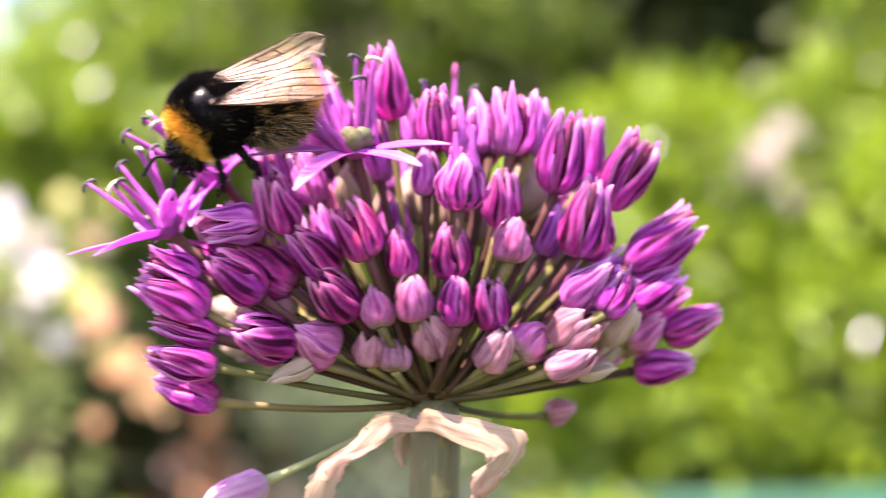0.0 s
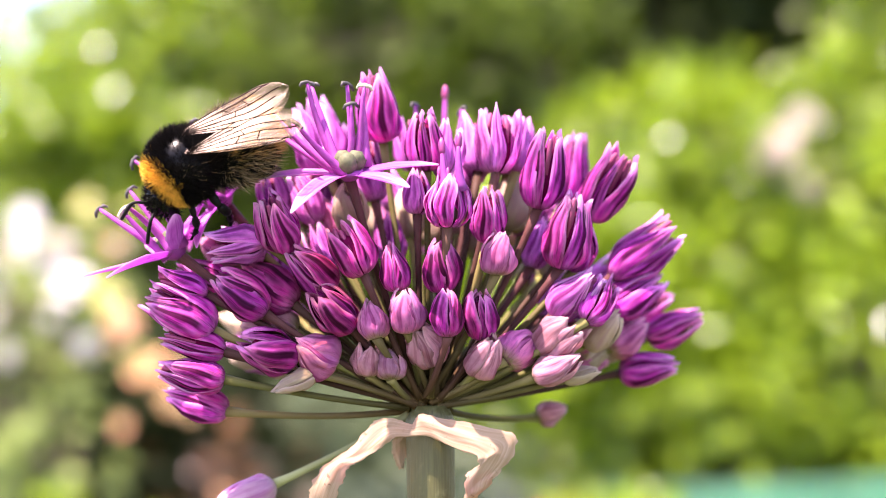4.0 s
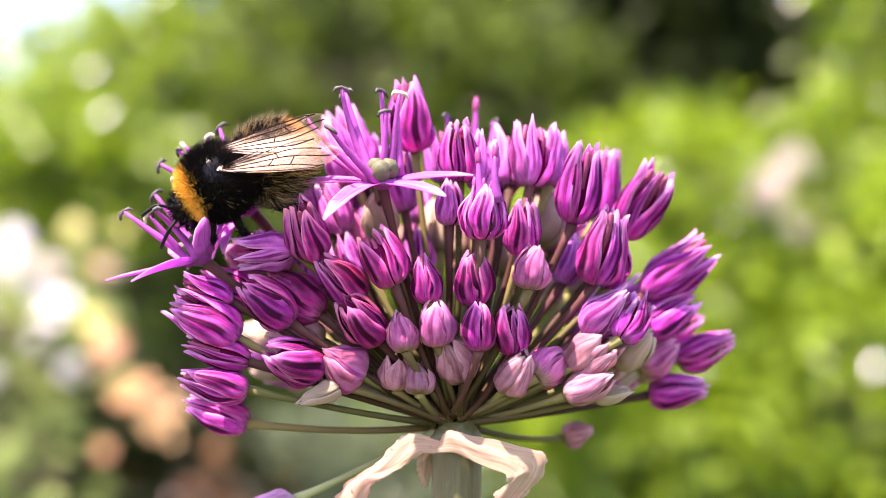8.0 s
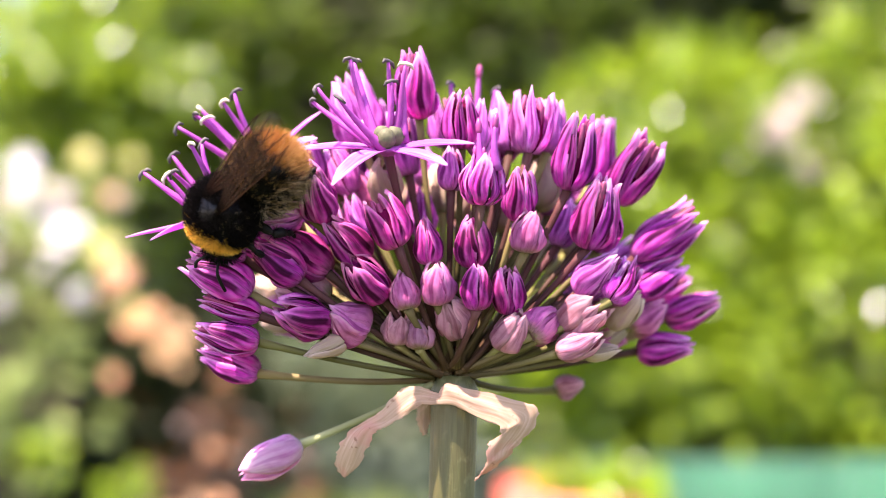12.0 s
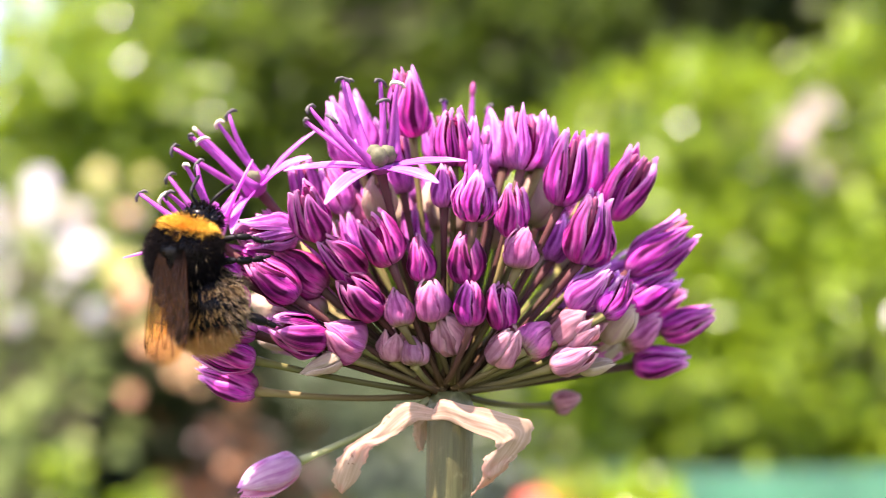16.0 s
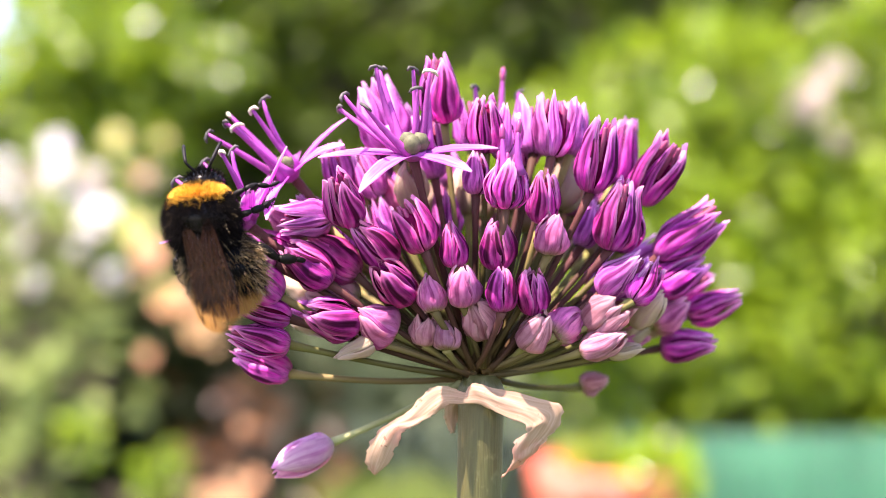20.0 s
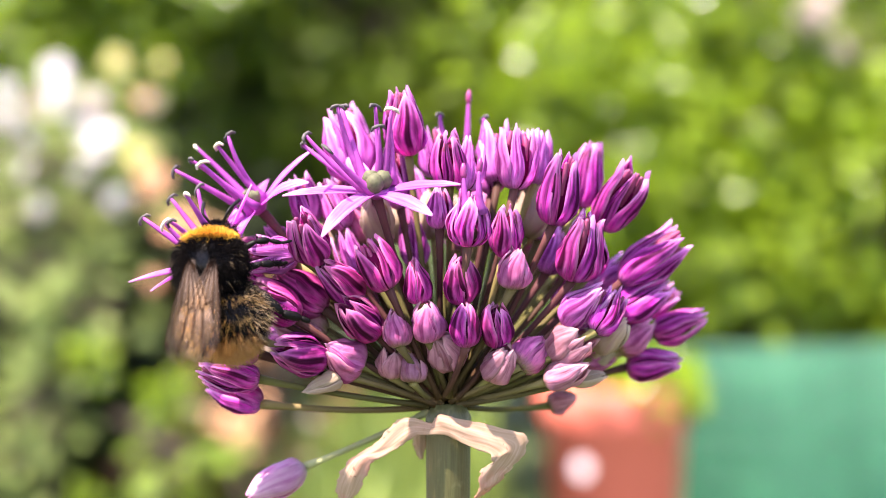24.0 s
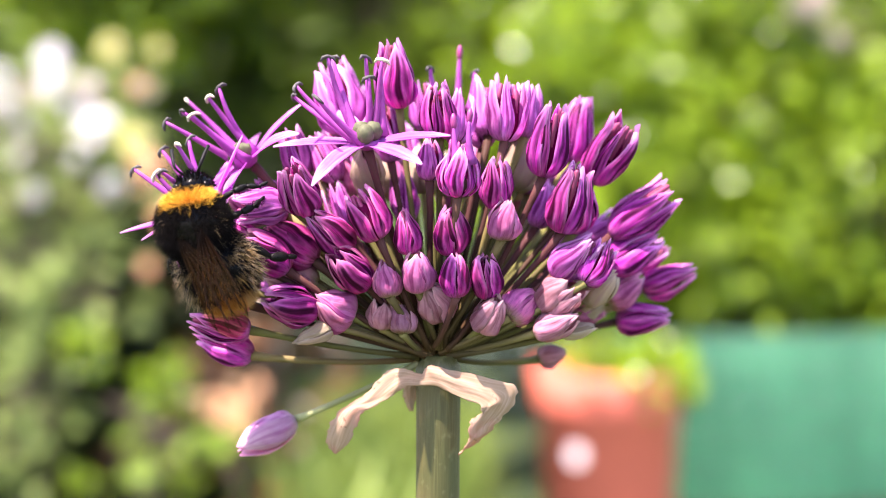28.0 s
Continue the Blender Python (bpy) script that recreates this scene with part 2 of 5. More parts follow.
M_LEAF_LIME = leaf_material("leaf_lime", (0.08, 0.16, 0.02), (0.26, 0.38, 0.05))
M_LEAF_GREY = leaf_material("leaf_silver", (0.07, 0.12, 0.03), (0.32, 0.41, 0.13), 0.5, 0.4, 0.15)
M_LEAF_SAGE = leaf_material("leaf_sage", (0.025, 0.045, 0.022), (0.15, 0.20, 0.11), 0.4, 0.4, 0.3)
M_LEAF_COPPER = leaf_material("leaf_copper", (0.04, 0.014, 0.006), (0.20, 0.085, 0.032))
M_BLOSSOM = plain("blossom_white", (0.88, 0.84, 0.86), 0.5, 0.1, 200, through=0.3, dark=0.9)
M_YELLOW = plain("blossom_yellow", (0.86, 0.82, 0.34), 0.5, 0.1, 200, through=0.3, dark=0.9)
M_PEACH = plain("blossom_peach", (0.88, 0.57, 0.31), 0.5, 0.1, 200, through=0.3, dark=0.85)
M_PALE_BLOOM = plain("blossom_pink", (0.70, 0.58, 0.56), 0.5, 0.1, 200, through=0.3, dark=0.85)
M_BARK = plain("bark", (0.09, 0.066, 0.045), 0.85, 0.3, 60, bump=0.8, dark=0.45)
M_POT = plain("plastic_terracotta", (0.90, 0.25, 0.14), 0.42, 0.1, 30, dark=0.85)


def net_material():
    """Woven green netting: fine upright threads, with light glints painted in as pale patches."""
    n = Nodes("green_netting")
    threads = n.noise(1.0, 2.0, "Object", (260.0, 260.0, 14.0))
    patches = n.noise(7.0, 4.0, "Object", (1.0, 1.0, 0.6))
    col = n.mix(n.ramp(threads, (0.35, 0.0), (0.65, 1.0)), (0.022, 0.165, 0.080), (0.052, 0.30, 0.150))
    # The paler patches put glints of light into the netting colour.
    col = n.mix(n.ramp(patches, (0.52, 0.0), (0.72, 0.45)), col, (0.16, 0.40, 0.24))
    col = n.mix(n.ramp(patches, (0.30, 0.6), (0.46, 0.0)), col, (0.016, 0.12, 0.075))
    n.bump(threads, 0.5, 0.002)
    return n.done(col, 0.5, through=0.25)


M_NET = net_material()
M_WIRE = plain("galvanised_wire", (0.16, 0.25, 0.20), 0.45, 0.1, 200, metal=0.2)
M_POST = plain("fence_post", (0.03, 0.16, 0.09), 0.45, 0.1, 40)
M_GRASS = leaf_material("grass_blade", (0.10, 0.17, 0.03), (0.34, 0.44, 0.12))


def ground_material():
    n = Nodes("garden_ground")
    a, b = n.noise(1.3, 5.0), n.noise(45.0, 4.0)
    col = n.mix(n.ramp(a, (0.36, 0.0), (0.52, 1.0)), (0.050, 0.036, 0.022), (0.042, 0.080, 0.014))
    col = n.mix(n.ramp(b, (0.35, 0.6), (0.65, 0.0)), col, (0.03, 0.035, 0.012))
    n.bump(b, 0.8, 0.02)
    return n.done(col, 0.9)


M_GROUND = ground_material()
M_CHITIN = plain("black_chitin", (0.004, 0.0035, 0.0035), 0.22, 0.0, 900, spec=0.16)
M_LEG = plain("leg_chitin", (0.005, 0.004, 0.0035), 0.55, 0.2, 1500, bump=0.3, spec=0.15)


def hair_material(name, foot, tip, rough=0.6):
    n = Nodes(name)
    u, v = n.uv()
    r = n.add("NewGeometry").outputs["Random Per Island"]
    col = n.vary(n.ramp(v, (0.0, foot), (1.0, tip)), 0.5, 0.03, r)
    return n.done(col, rough, through=0.12, spec=0.06)


M_FUR_BLACK = hair_material("fur_black", (0.002, 0.0016, 0.0016), (0.0065, 0.005, 0.0045), 0.8)
M_FUR_GOLD = hair_material("fur_golden", (0.82, 0.38, 0.025), (0.92, 0.54, 0.09))
M_FUR_BUFF = hair_material("fur_buff", (0.05, 0.03, 0.012), (0.40, 0.26, 0.10))
M_FUR_WISP = hair_material("fur_straw", (0.10, 0.06, 0.025), (0.62, 0.48, 0.30))
M_FUR_TAIL = hair_material("fur_tail", (0.22, 0.085, 0.025), (0.50, 0.28, 0.10))


def wing_material():
    """Clear smoky skin: it lets light through with a brown tint and has a broad gloss."""
    n = Nodes("wing_membrane")
    folds = n.noise(420.0, 4.0, "Object", (0.35, 1.6, 1.0))
    n.put(n.mix(folds, (0.010, 0.0045, 0.0014), (0.040, 0.020, 0.007)), n.bsdf.inputs["Base Color"])
    n.put(0.5, n.bsdf.inputs["Roughness"])
    n.put(0.2, n.bsdf.inputs["Specular IOR Level"])
    rel = n.bump(folds, 0.40, 0.0002)
    clear, m, gloss, both = n.add("BsdfTransparent"), n.add("MixShader"), n.add("BsdfAnisotropic"), n.add("AddShader")
    n.put((0.91, 0.80, 0.58), clear.inputs[0])
    n.put(n.ramp(folds, (0.35, 0.008), (0.65, 0.035)), m.inputs[0])
    n.put(clear.outputs[0], m.inputs[1])
    n.put(n.bsdf.outputs[0], m.inputs[2])
    n.put((0.0054, 0.0044, 0.0040), gloss.inputs["Color"])
    n.put(0.25, gloss.inputs["Roughness"])
    n.put(rel, gloss.inputs["Normal"])
    n.put(m.outputs[0], both.inputs[0])
    n.put(gloss.outputs[0], both.inputs[1])
    n.put(both.outputs[0], n.out.inputs[0])
    return n.mat


M_WING = wing_material()
M_VEIN = plain("wing_vein", (0.018, 0.008, 0.004), 0.7, 0.1, 900, spec=0.03)


# ---- building ----
def sheets_mesh(name, sheets, mats):
    """A mesh of grids of points: each sheet is (rows x columns x 3 array, closed round, material index)."""
    verts, faces, uvs, which = [], [], [], []
    for grid, closed, mi in sheets:
        nv, nu = grid.shape[:2]
        base = len(verts)
        verts += [tuple(p) for p in grid.reshape(-1, 3)]
        for j in range(nv - 1):
            for i in range(nu if closed else nu - 1):
                i2 = (i + 1) % nu
                faces.append((base + j * nu + i, base + j * nu + i2, base + (j + 1) * nu + i2, base + (j + 1) * nu + i))
                d = nu if closed else nu - 1
                uvs += [(i / d, j / (nv - 1)), ((i + 1) / d, j / (nv - 1)), ((i + 1) / d, (j + 1) / (nv - 1)), (i / d, (j + 1) / (nv - 1))]
                which.append(mi)
    me = bpy.data.meshes.new(name)
    me.from_pydata(verts, [], faces)
    me.uv_layers.new(name="UVMap").data.foreach_set("uv", np.array(uvs, "f").ravel())
    for m in mats:
        me.materials.append(m)
    me.polygons.foreach_set("material_index", which)
    me.polygons.foreach_set("use_smooth", [True] * len(faces))
    me.update()
    return me


def part(name, me, parent, label="", m=None):
    ob = new(name, me)
    ob.parent = parent
    if m is not None:
        ob.matrix_basis = m
    return tagged(ob, label)


def thing(name, at, label, category, group="", kind=""):
    ob = new(name)
    ob.location = at
    ob.empty_display_size = 0.01
    return tagged(ob, label, category, group, kind)


def frames_along(pts):
    """Tangents and two crosswise directions along a line of points."""
    pts = np.array(pts, float)
    tan = np.gradient(pts, axis=0)
    tan /= np.linalg.norm(tan, axis=1)[:, None] + 1e-12
    ref = np.array([0.31, 0.87, 0.38]) if abs(tan[0] @ np.array([0.31, 0.87, 0.38])) < 0.9 else np.array([1.0, 0, 0])
    a = np.cross(tan, ref)
    a /= np.linalg.norm(a, axis=1)[:, None] + 1e-12
    return pts, tan, a, np.cross(tan, a)


def tube(pts, radii, n=8, mi=0, flat=1.0):
    """A round tube along points, shut at both ends."""
    pts, tan, a, b = frames_along(pts)
    radii = np.broadcast_to(np.array(radii, float), (len(pts),))
    ang = np.arange(n) * 2 * np.pi / n
    ring = pts[:, None] + radii[:, None, None] * (np.cos(ang)[None, :, None] * a[:, None] + flat * np.sin(ang)[None, :, None] * b[:, None])
    ring = np.concatenate([pts[None, :1].repeat(n, 1), ring, pts[None, -1:].repeat(n, 1)])
    return ring, True, mi


def bezier(p0, p1, p2, n):
    t = np.linspace(0, 1, n)[:, None]
    return (1 - t) ** 2 * np.array(p0) + 2 * t * (1 - t) * np.array(p1) + t * t * np.array(p2)


def smooth_line(pts, n):
    """A smooth line of n points through the given ones."""
    pts = np.array(pts, float)
    s = np.linspace(0, len(pts) - 1, n)
    i = np.clip(s.astype(int), 0, len(pts) - 2)
    f = (s - i)[:, None]
    p = np.concatenate([2 * pts[:1] - pts[1:2], pts, 2 * pts[-1:] - pts[-2:-1]])
    a, b, c, d = p[i], p[i + 1], p[i + 2], p[i + 3]
    return 0.5 * (2 * b + (c - a) * f + (2 * a - 5 * b + 4 * c - d) * f ** 2 + (3 * b - a - 3 * c + d) * f ** 3)


def ball(centre, radii, nu=16, nv=10, mi=0, rough=0.0, rng=None):
    th = np.linspace(0, np.pi, nv)[:, None]
    ph = np.arange(nu)[None] * 2 * np.pi / nu
    g = np.stack([np.cos(th) + 0 * ph, np.sin(th) * np.cos(ph), np.sin(th) * np.sin(ph)], -1) * np.array(radii)
    if rough:
        g *= 1 + rough * rng.standard_normal(g.shape[:2])[..., None]
    return g + np.array(centre), True, mi


# ---- florets of the flower head; each is built 1 long, along +z ----
TAPER = {"shut": (1.0, 1.08, 1.10, 1.06, 0.90, 0.30), "half": (1.0, 1.10, 1.08, 0.92, 0.64, 0.24), "finger": (1.0, 1.10, 0.96, 0.68, 0.46, 0.22)}


def tepal_sheet(width, profile, keel=0.10, lift=0.0, rows=15, cols=11, skew=0.0, twist=0.0, nick=0.0, crumple=0.0, taper="shut", curl=0.0):
    """One tepal of a bud, that wraps round the z axis at x > 0; profile: (v, radius, height)."""
    vs = np.linspace(0, 1, rows)
    pv = np.array(profile)
    rad = np.interp(vs, pv[:, 0], pv[:, 1])
    hgt = np.interp(vs, pv[:, 0], pv[:, 2])
    for _ in range(2):
        rad[1:-1] = (rad[:-2] + 2 * rad[1:-1] + rad[2:]) / 4
    rad = rad + curl * np.clip((vs - 0.8) / 0.2, 0, 1) ** 2
    us = np.linspace(-1, 1, cols)
    half = width * np.interp(vs, [0, 0.15, 0.5, 0.75, 0.90, 1], TAPER[taper])
    ang = us[None] * half[:, None] + (skew * vs ** 2 + twist * vs)[:, None]
    ridge = 0.020 * np.cos(2.5 * np.pi * us[None]) * np.sin(np.pi * np.clip(vs, 0, 1))[:, None] + 0.016 * np.sin(5.3 * us[None] + 7.0 * vs[:, None] + 9 * skew)
    r = rad[:, None] * (1 + keel * (1 - us[None] ** 2) - keel * 0.6 + ridge) + lift
    if crumple:
        ph = np.random.default_rng(int(1e6 * abs(skew)) + 1).random(6) * 6.28
        v2 = vs[:, None]
        r = r * (1 + crumple * (0.5 * np.sin(3.2 * us[None] + 5.0 * v2 + ph[0]) + 0.35 * np.sin(7.0 * us[None] - 8.0 * v2 + ph[1]) + 0.3 * np.sin(15.0 * v2 + 4.0 * us[None] + ph[2])) * np.sin(np.pi * np.clip(v2 * 0.9 + 0.08, 0, 1)))
        r = r + 0.030 * np.abs(us[None]) ** 5 * np.sin(np.pi * np.clip(v2, 0, 1)) * (0.6 + 0.6 * np.sin(6 * v2 + ph[3]))
        ang = ang + 0.06 * np.sin(9.0 * v2 + ph[4])
    z = hgt[:, None] - nick * us[None] ** 2 * (vs[:, None] ** 6)
    out = np.stack([r * np.cos(ang), r * np.sin(ang), z], -1)
    inner = np.stack([(r - 0.022) * np.cos(ang), (r - 0.022) * np.sin(ang), z - 0.004], -1)
    rim = np.concatenate([out, inner[:, ::-1]], 1)
    return rim


# the outline of each sort of bud, half its tepals' width, how they taper, and their keel
SHAPES = {
    "shut": ([(0, 0.11, 0), (0.10, 0.26, 0.05), (0.36, 0.355, 0.30), (0.60, 0.33, 0.56), (0.80, 0.26, 0.80), (0.92, 0.17, 0.93), (1, 0.10, 1.0)], 0.66, "shut", 0.16),
    "ripe": ([(0, 0.10, 0), (0.10, 0.24, 0.04), (0.34, 0.345, 0.27), (0.60, 0.315, 0.56), (0.82, 0.22, 0.82), (1, 0.145, 1.0)], 0.58, "half", 0.18),
    "loose": ([(0, 0.09, 0), (0.10, 0.21, 0.04), (0.32, 0.325, 0.25), (0.58, 0.315, 0.55), (0.82, 0.255, 0.83), (1, 0.20, 1.0)], 0.55, "finger", 0.24),
    "young": ([(0, 0.14, 0), (0.10, 0.30, 0.04), (0.34, 0.405, 0.28), (0.60, 0.36, 0.60), (0.82, 0.24, 0.84), (1, 0.10, 1.0)], 0.70, "shut", 0.18),
    "cup": ([(0, 0.10, 0), (0.12, 0.28, 0.03), (0.36, 0.46, 0.22), (0.65, 0.50, 0.52), (0.88, 0.43, 0.84), (1, 0.34, 1.0)], 0.34, "shut", 0.12),
}


def bud_meshes(kind, mat, rng):
    """The meshes of one sort of bud: its core, and tepals with their turns."""
    prof, wide, taper, keel = SHAPES[kind]
    sheets = []
    lean = 0.07 * rng.standard_normal(2)
    for i in range(6):
        inner = i % 2
        wave = (0.025 if taper == "shut" else 0.06) * rng.standard_normal()
        tall = 0.93 + 0.10 * rng.random()
        p = [(v, r * ((0.88 if inner else 1.03) + 0.04 * rng.standard_normal() + wave * v), h * tall + (0.03 * inner if v == 1 else 0)) for v, r, h in prof]
        g = tepal_sheet(wide * (0.86 if inner else 1.24) * (1 + 0.08 * rng.standard_normal()), p, keel, 0.0 if inner else 0.012, skew=0.22 * rng.standard_normal(), twist=0.10 * rng.standard_normal(), nick=0.06, crumple=0.15 if kind == "young" else 0.10, taper=taper,
                        curl=(0.03 if taper == "finger" else 0.015) * rng.standard_normal())
        g = g + np.array([lean[0], lean[1], 0]) * (g[..., 2:] ** 2)
        sheets.append((sheets_mesh("tepal", [(g, False, 0)], [mat]), i * 60 + 7 * rng.standard_normal()))
    k = 0.68
    line = [(0, 0, 0.0), (0, 0, 0.1), (0, 0, 0.3), (0, 0, 0.5), (0, 0, 0.66), (0, 0, 0.74)]
    if kind == "cup":
        core = [tube([(0, 0, z) for z in (0, 0.05, 0.12)], [0.08, 0.2, 0.16], 8, 0)]
        for j in range(3):
            a = j * 2.094 + 0.4
            core.append(ball((0.11 * math.cos(a), 0.11 * math.sin(a), 0.26), (0.14, 0.14, 0.16), 10, 7, 1))
        for j in range(6):
            a = j * 1.047 + 0.2
            core.append(tube([(0.26 * math.cos(a), 0.26 * math.sin(a), 0.08), (0.3 * math.cos(a), 0.3 * math.sin(a), 0.5), (0.2 * math.cos(a), 0.2 * math.sin(a), 0.9 + 0.2 * rng.random())], [0.04, 0.035, 0.025], 6, 2))
            core.append(ball((0.2 * math.cos(a), 0.2 * math.sin(a), 0.93 + 0.12 * rng.random()), (0.045, 0.045, 0.12), 8, 6, 3))
        body = sheets_mesh("bud", core, [M_CORE, M_OVARY, M_FILAMENT, M_ANTHER_SHUT])
    else:
        rad = [k * np.interp(z, [q[2] for q in prof], [q[1] for q in prof]) for _, _, z in line]
        rad[0] = 0.08
        rad[-1] *= 0.5
        rods = []
        if taper != "shut" and kind != "cup":
            reach = 0.14 if kind == "loose" else 0.09
            for j in range(6):
                a = j * 1.047 + 0.5 + 0.2 * rng.standard_normal()
                top = 0.80 + 0.16 * rng.random()
                c, s = math.cos(a), math.sin(a)
                rods.append(tube([(0.18 * c, 0.18 * s, 0.45), (reach * 1.2 * c, reach * 1.2 * s, 0.72), (reach * c, reach * s, top - 0.03), (reach * c, reach * s, top)], [0.045, 0.050, 0.042, 0.02], 6, 1))
        body = sheets_mesh("bud", [tube(line, rad, 10, 0), *rods], [M_PALE if kind == "young" else (mat if mat in (M_BLUSH, M_CREAM) else M_CORE), M_ROD])
    return body, sheets


rng = np.random.default_rng(7)
SORTS = {}
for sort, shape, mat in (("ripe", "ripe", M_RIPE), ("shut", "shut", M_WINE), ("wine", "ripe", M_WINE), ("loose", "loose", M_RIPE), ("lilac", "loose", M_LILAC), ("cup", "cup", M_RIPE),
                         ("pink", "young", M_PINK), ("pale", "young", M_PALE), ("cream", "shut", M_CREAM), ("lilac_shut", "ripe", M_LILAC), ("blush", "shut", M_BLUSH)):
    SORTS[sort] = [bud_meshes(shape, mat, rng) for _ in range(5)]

allium = thing("allium_flower", mm(0, 0, 0), "round purple allium head of many buds on a green stem", "flower")
HUB = np.array([1.6, 2.6, 0.5]) / 1000
count = [0]


def local(x, y, z):
    return np.array([x, y, z], float) / 1000


def stalk(foot, top, out, green, thick=0.44):
    """A curved stalk of a floret from the hub; it joins the floret along out."""
    foot = np.array(foot)
    reach = np.linalg.norm(top - foot)
    mid = (foot + top) / 2 + out * (-0.10) * reach + np.array([0, 0, -0.03]) * reach
    pts = bezier(foot, mid, top, 10)
    rad = np.array([1.25, 1.0, 0.92, 0.9, 0.9, 0.9, 0.9, 0.95, 1.05, 1.5]) * thick / 1000
    part("stalk", sheets_mesh("stalk", [tube(pts, rad, 8)], [M_STALK_PALE if green == "pale" else M_STALK_GREEN if green else M_STALK]), allium)


def aligned(foot, out, size, wide, spin):
    turn = Vector(out).to_track_quat("Z", "Y").to_matrix().to_4x4()
    return Matrix.Translation(Vector(foot)) @ turn @ pose(0, 0, 0, 0, 0, spin) @ Matrix.Diagonal((size * wide, size * wide, size, 1))


def bud(sort, tip, base, wide=1.0, green=None, thick=0.39, stalked=True):
    """A bud of a sort, from its base to its tip (millimetres from the hub's base), on its own stalk."""
    count[0] += 1
    k = count[0]
    tip, base = local(*tip), local(*base)
    axis = tip - base
    size = np.linalg.norm(axis)
    axis /= size
    body, sheets = SORTS[sort][k % 5]
    core = part("bud", body, allium, "", aligned(base, axis, size, 0.91 * wide, (k * 47) % 360))
    for me, a in sheets:
        part("tepal", me, core, "", pose(0, 0, 0, 0, 0, a))
    if stalked:
        a = k * 2.4
        foot = HUB + np.array([1.5 * math.cos(a), 1.2 * math.sin(a), 0.2]) / 1000
        foot = HUB + 0.55 * (foot - HUB) + 0.0014 * (base - HUB) / np.linalg.norm(base - HUB)
        if green is None:
            green = sort in ("pale", "cream", "pink") or k % 5 in (1, 3)
        stalk(foot, base + axis * size * 0.02, axis, green, thick)
    return core


def strap_mesh(length, width, droop, rng):
    """A narrow open tepal along +x, a little channelled, that bends down by droop."""
    vs = np.linspace(0, 1, 10)
    us = np.linspace(-1, 1, 5)
    w = width * np.interp(vs, [0, 0.12, 0.45, 0.8, 1], [0.45, 0.75, 1.0, 0.7, 0.12]) / 2
    x = length * vs
    z = length * (0.10 * vs - droop * vs ** 2)
    side = length * 0.06 * rng.standard_normal() * vs ** 2
    top = np.stack([x[:, None] + 0 * us, us[None] * w[:, None] + side[:, None], z[:, None] + 0.25 * w[:, None] * us[None] ** 2], -1)
    low = top + np.array([0, 0, -0.04 * width])
    return sheets_mesh("tepal", [(np.concatenate([top, low[:, ::-1]], 1), False, 0)], [M_STRAP])


def stamen_mesh(length, lean, ripe, rng, shut=False):
    """A stamen from the foot along +z: a tapered filament that carries an anther across its tip."""
    sway = 0.08 * length * rng.standard_normal(2)
    pts = bezier((0, 0, 0), (lean * length * 0.4 + sway[0], sway[1], length * 0.5), (lean * length, sway[1], length), 8)
    rad = np.interp(np.linspace(0, 1, 8), [0, 0.2, 1], [0.00072, 0.00046, 0.00019])
    tip = pts[-1]
    a = rng.random() * 6.28
    d = np.array([math.cos(a), math.sin(a), 0.25 * rng.standard_normal()])
    half = 0.00085
    if shut:
        body = [tube([tip + np.array([0, 0, z]) for z in (-0.0006, -0.0002, 0.0006, 0.0012)], [0.0002, 0.00036, 0.00036, 0.00014], 7, 1)]
    else:
        body = [tube([tip - d * half + np.array([0, 0, -0.00050]), tip - d * half * 0.7 + np.array([0, 0, -0.00010]), tip, tip + d * half * 0.7 + np.array([0, 0, -0.00012]), tip + d * half + np.array([0, 0, -0.00055])], [0.00013, 0.00021, 0.00024, 0.00021, 0.00013], 7, 1)]
    return sheets_mesh("stamen", [tube(pts, rad, 7, 0), *body], [M_FILAMENT, M_ANTHER_SHUT if shut else (M_POLLEN if ripe else M_ANTHER)])


def lone_stamen(tip, foot, shut):
    """A stamen that stands out of a half-open bud."""
    tip, foot = local(*tip), local(*foot)
    d = tip - foot
    me = stamen_mesh(np.linalg.norm(d), 0.02, False, np.random.default_rng(int(1e6 * abs(tip[0]))), shut)
    part("stamen", me, allium, "", Matrix.Translation(Vector(foot)) @ Vector(d).to_track_quat("Z", "Y").to_matrix().to_4x4())


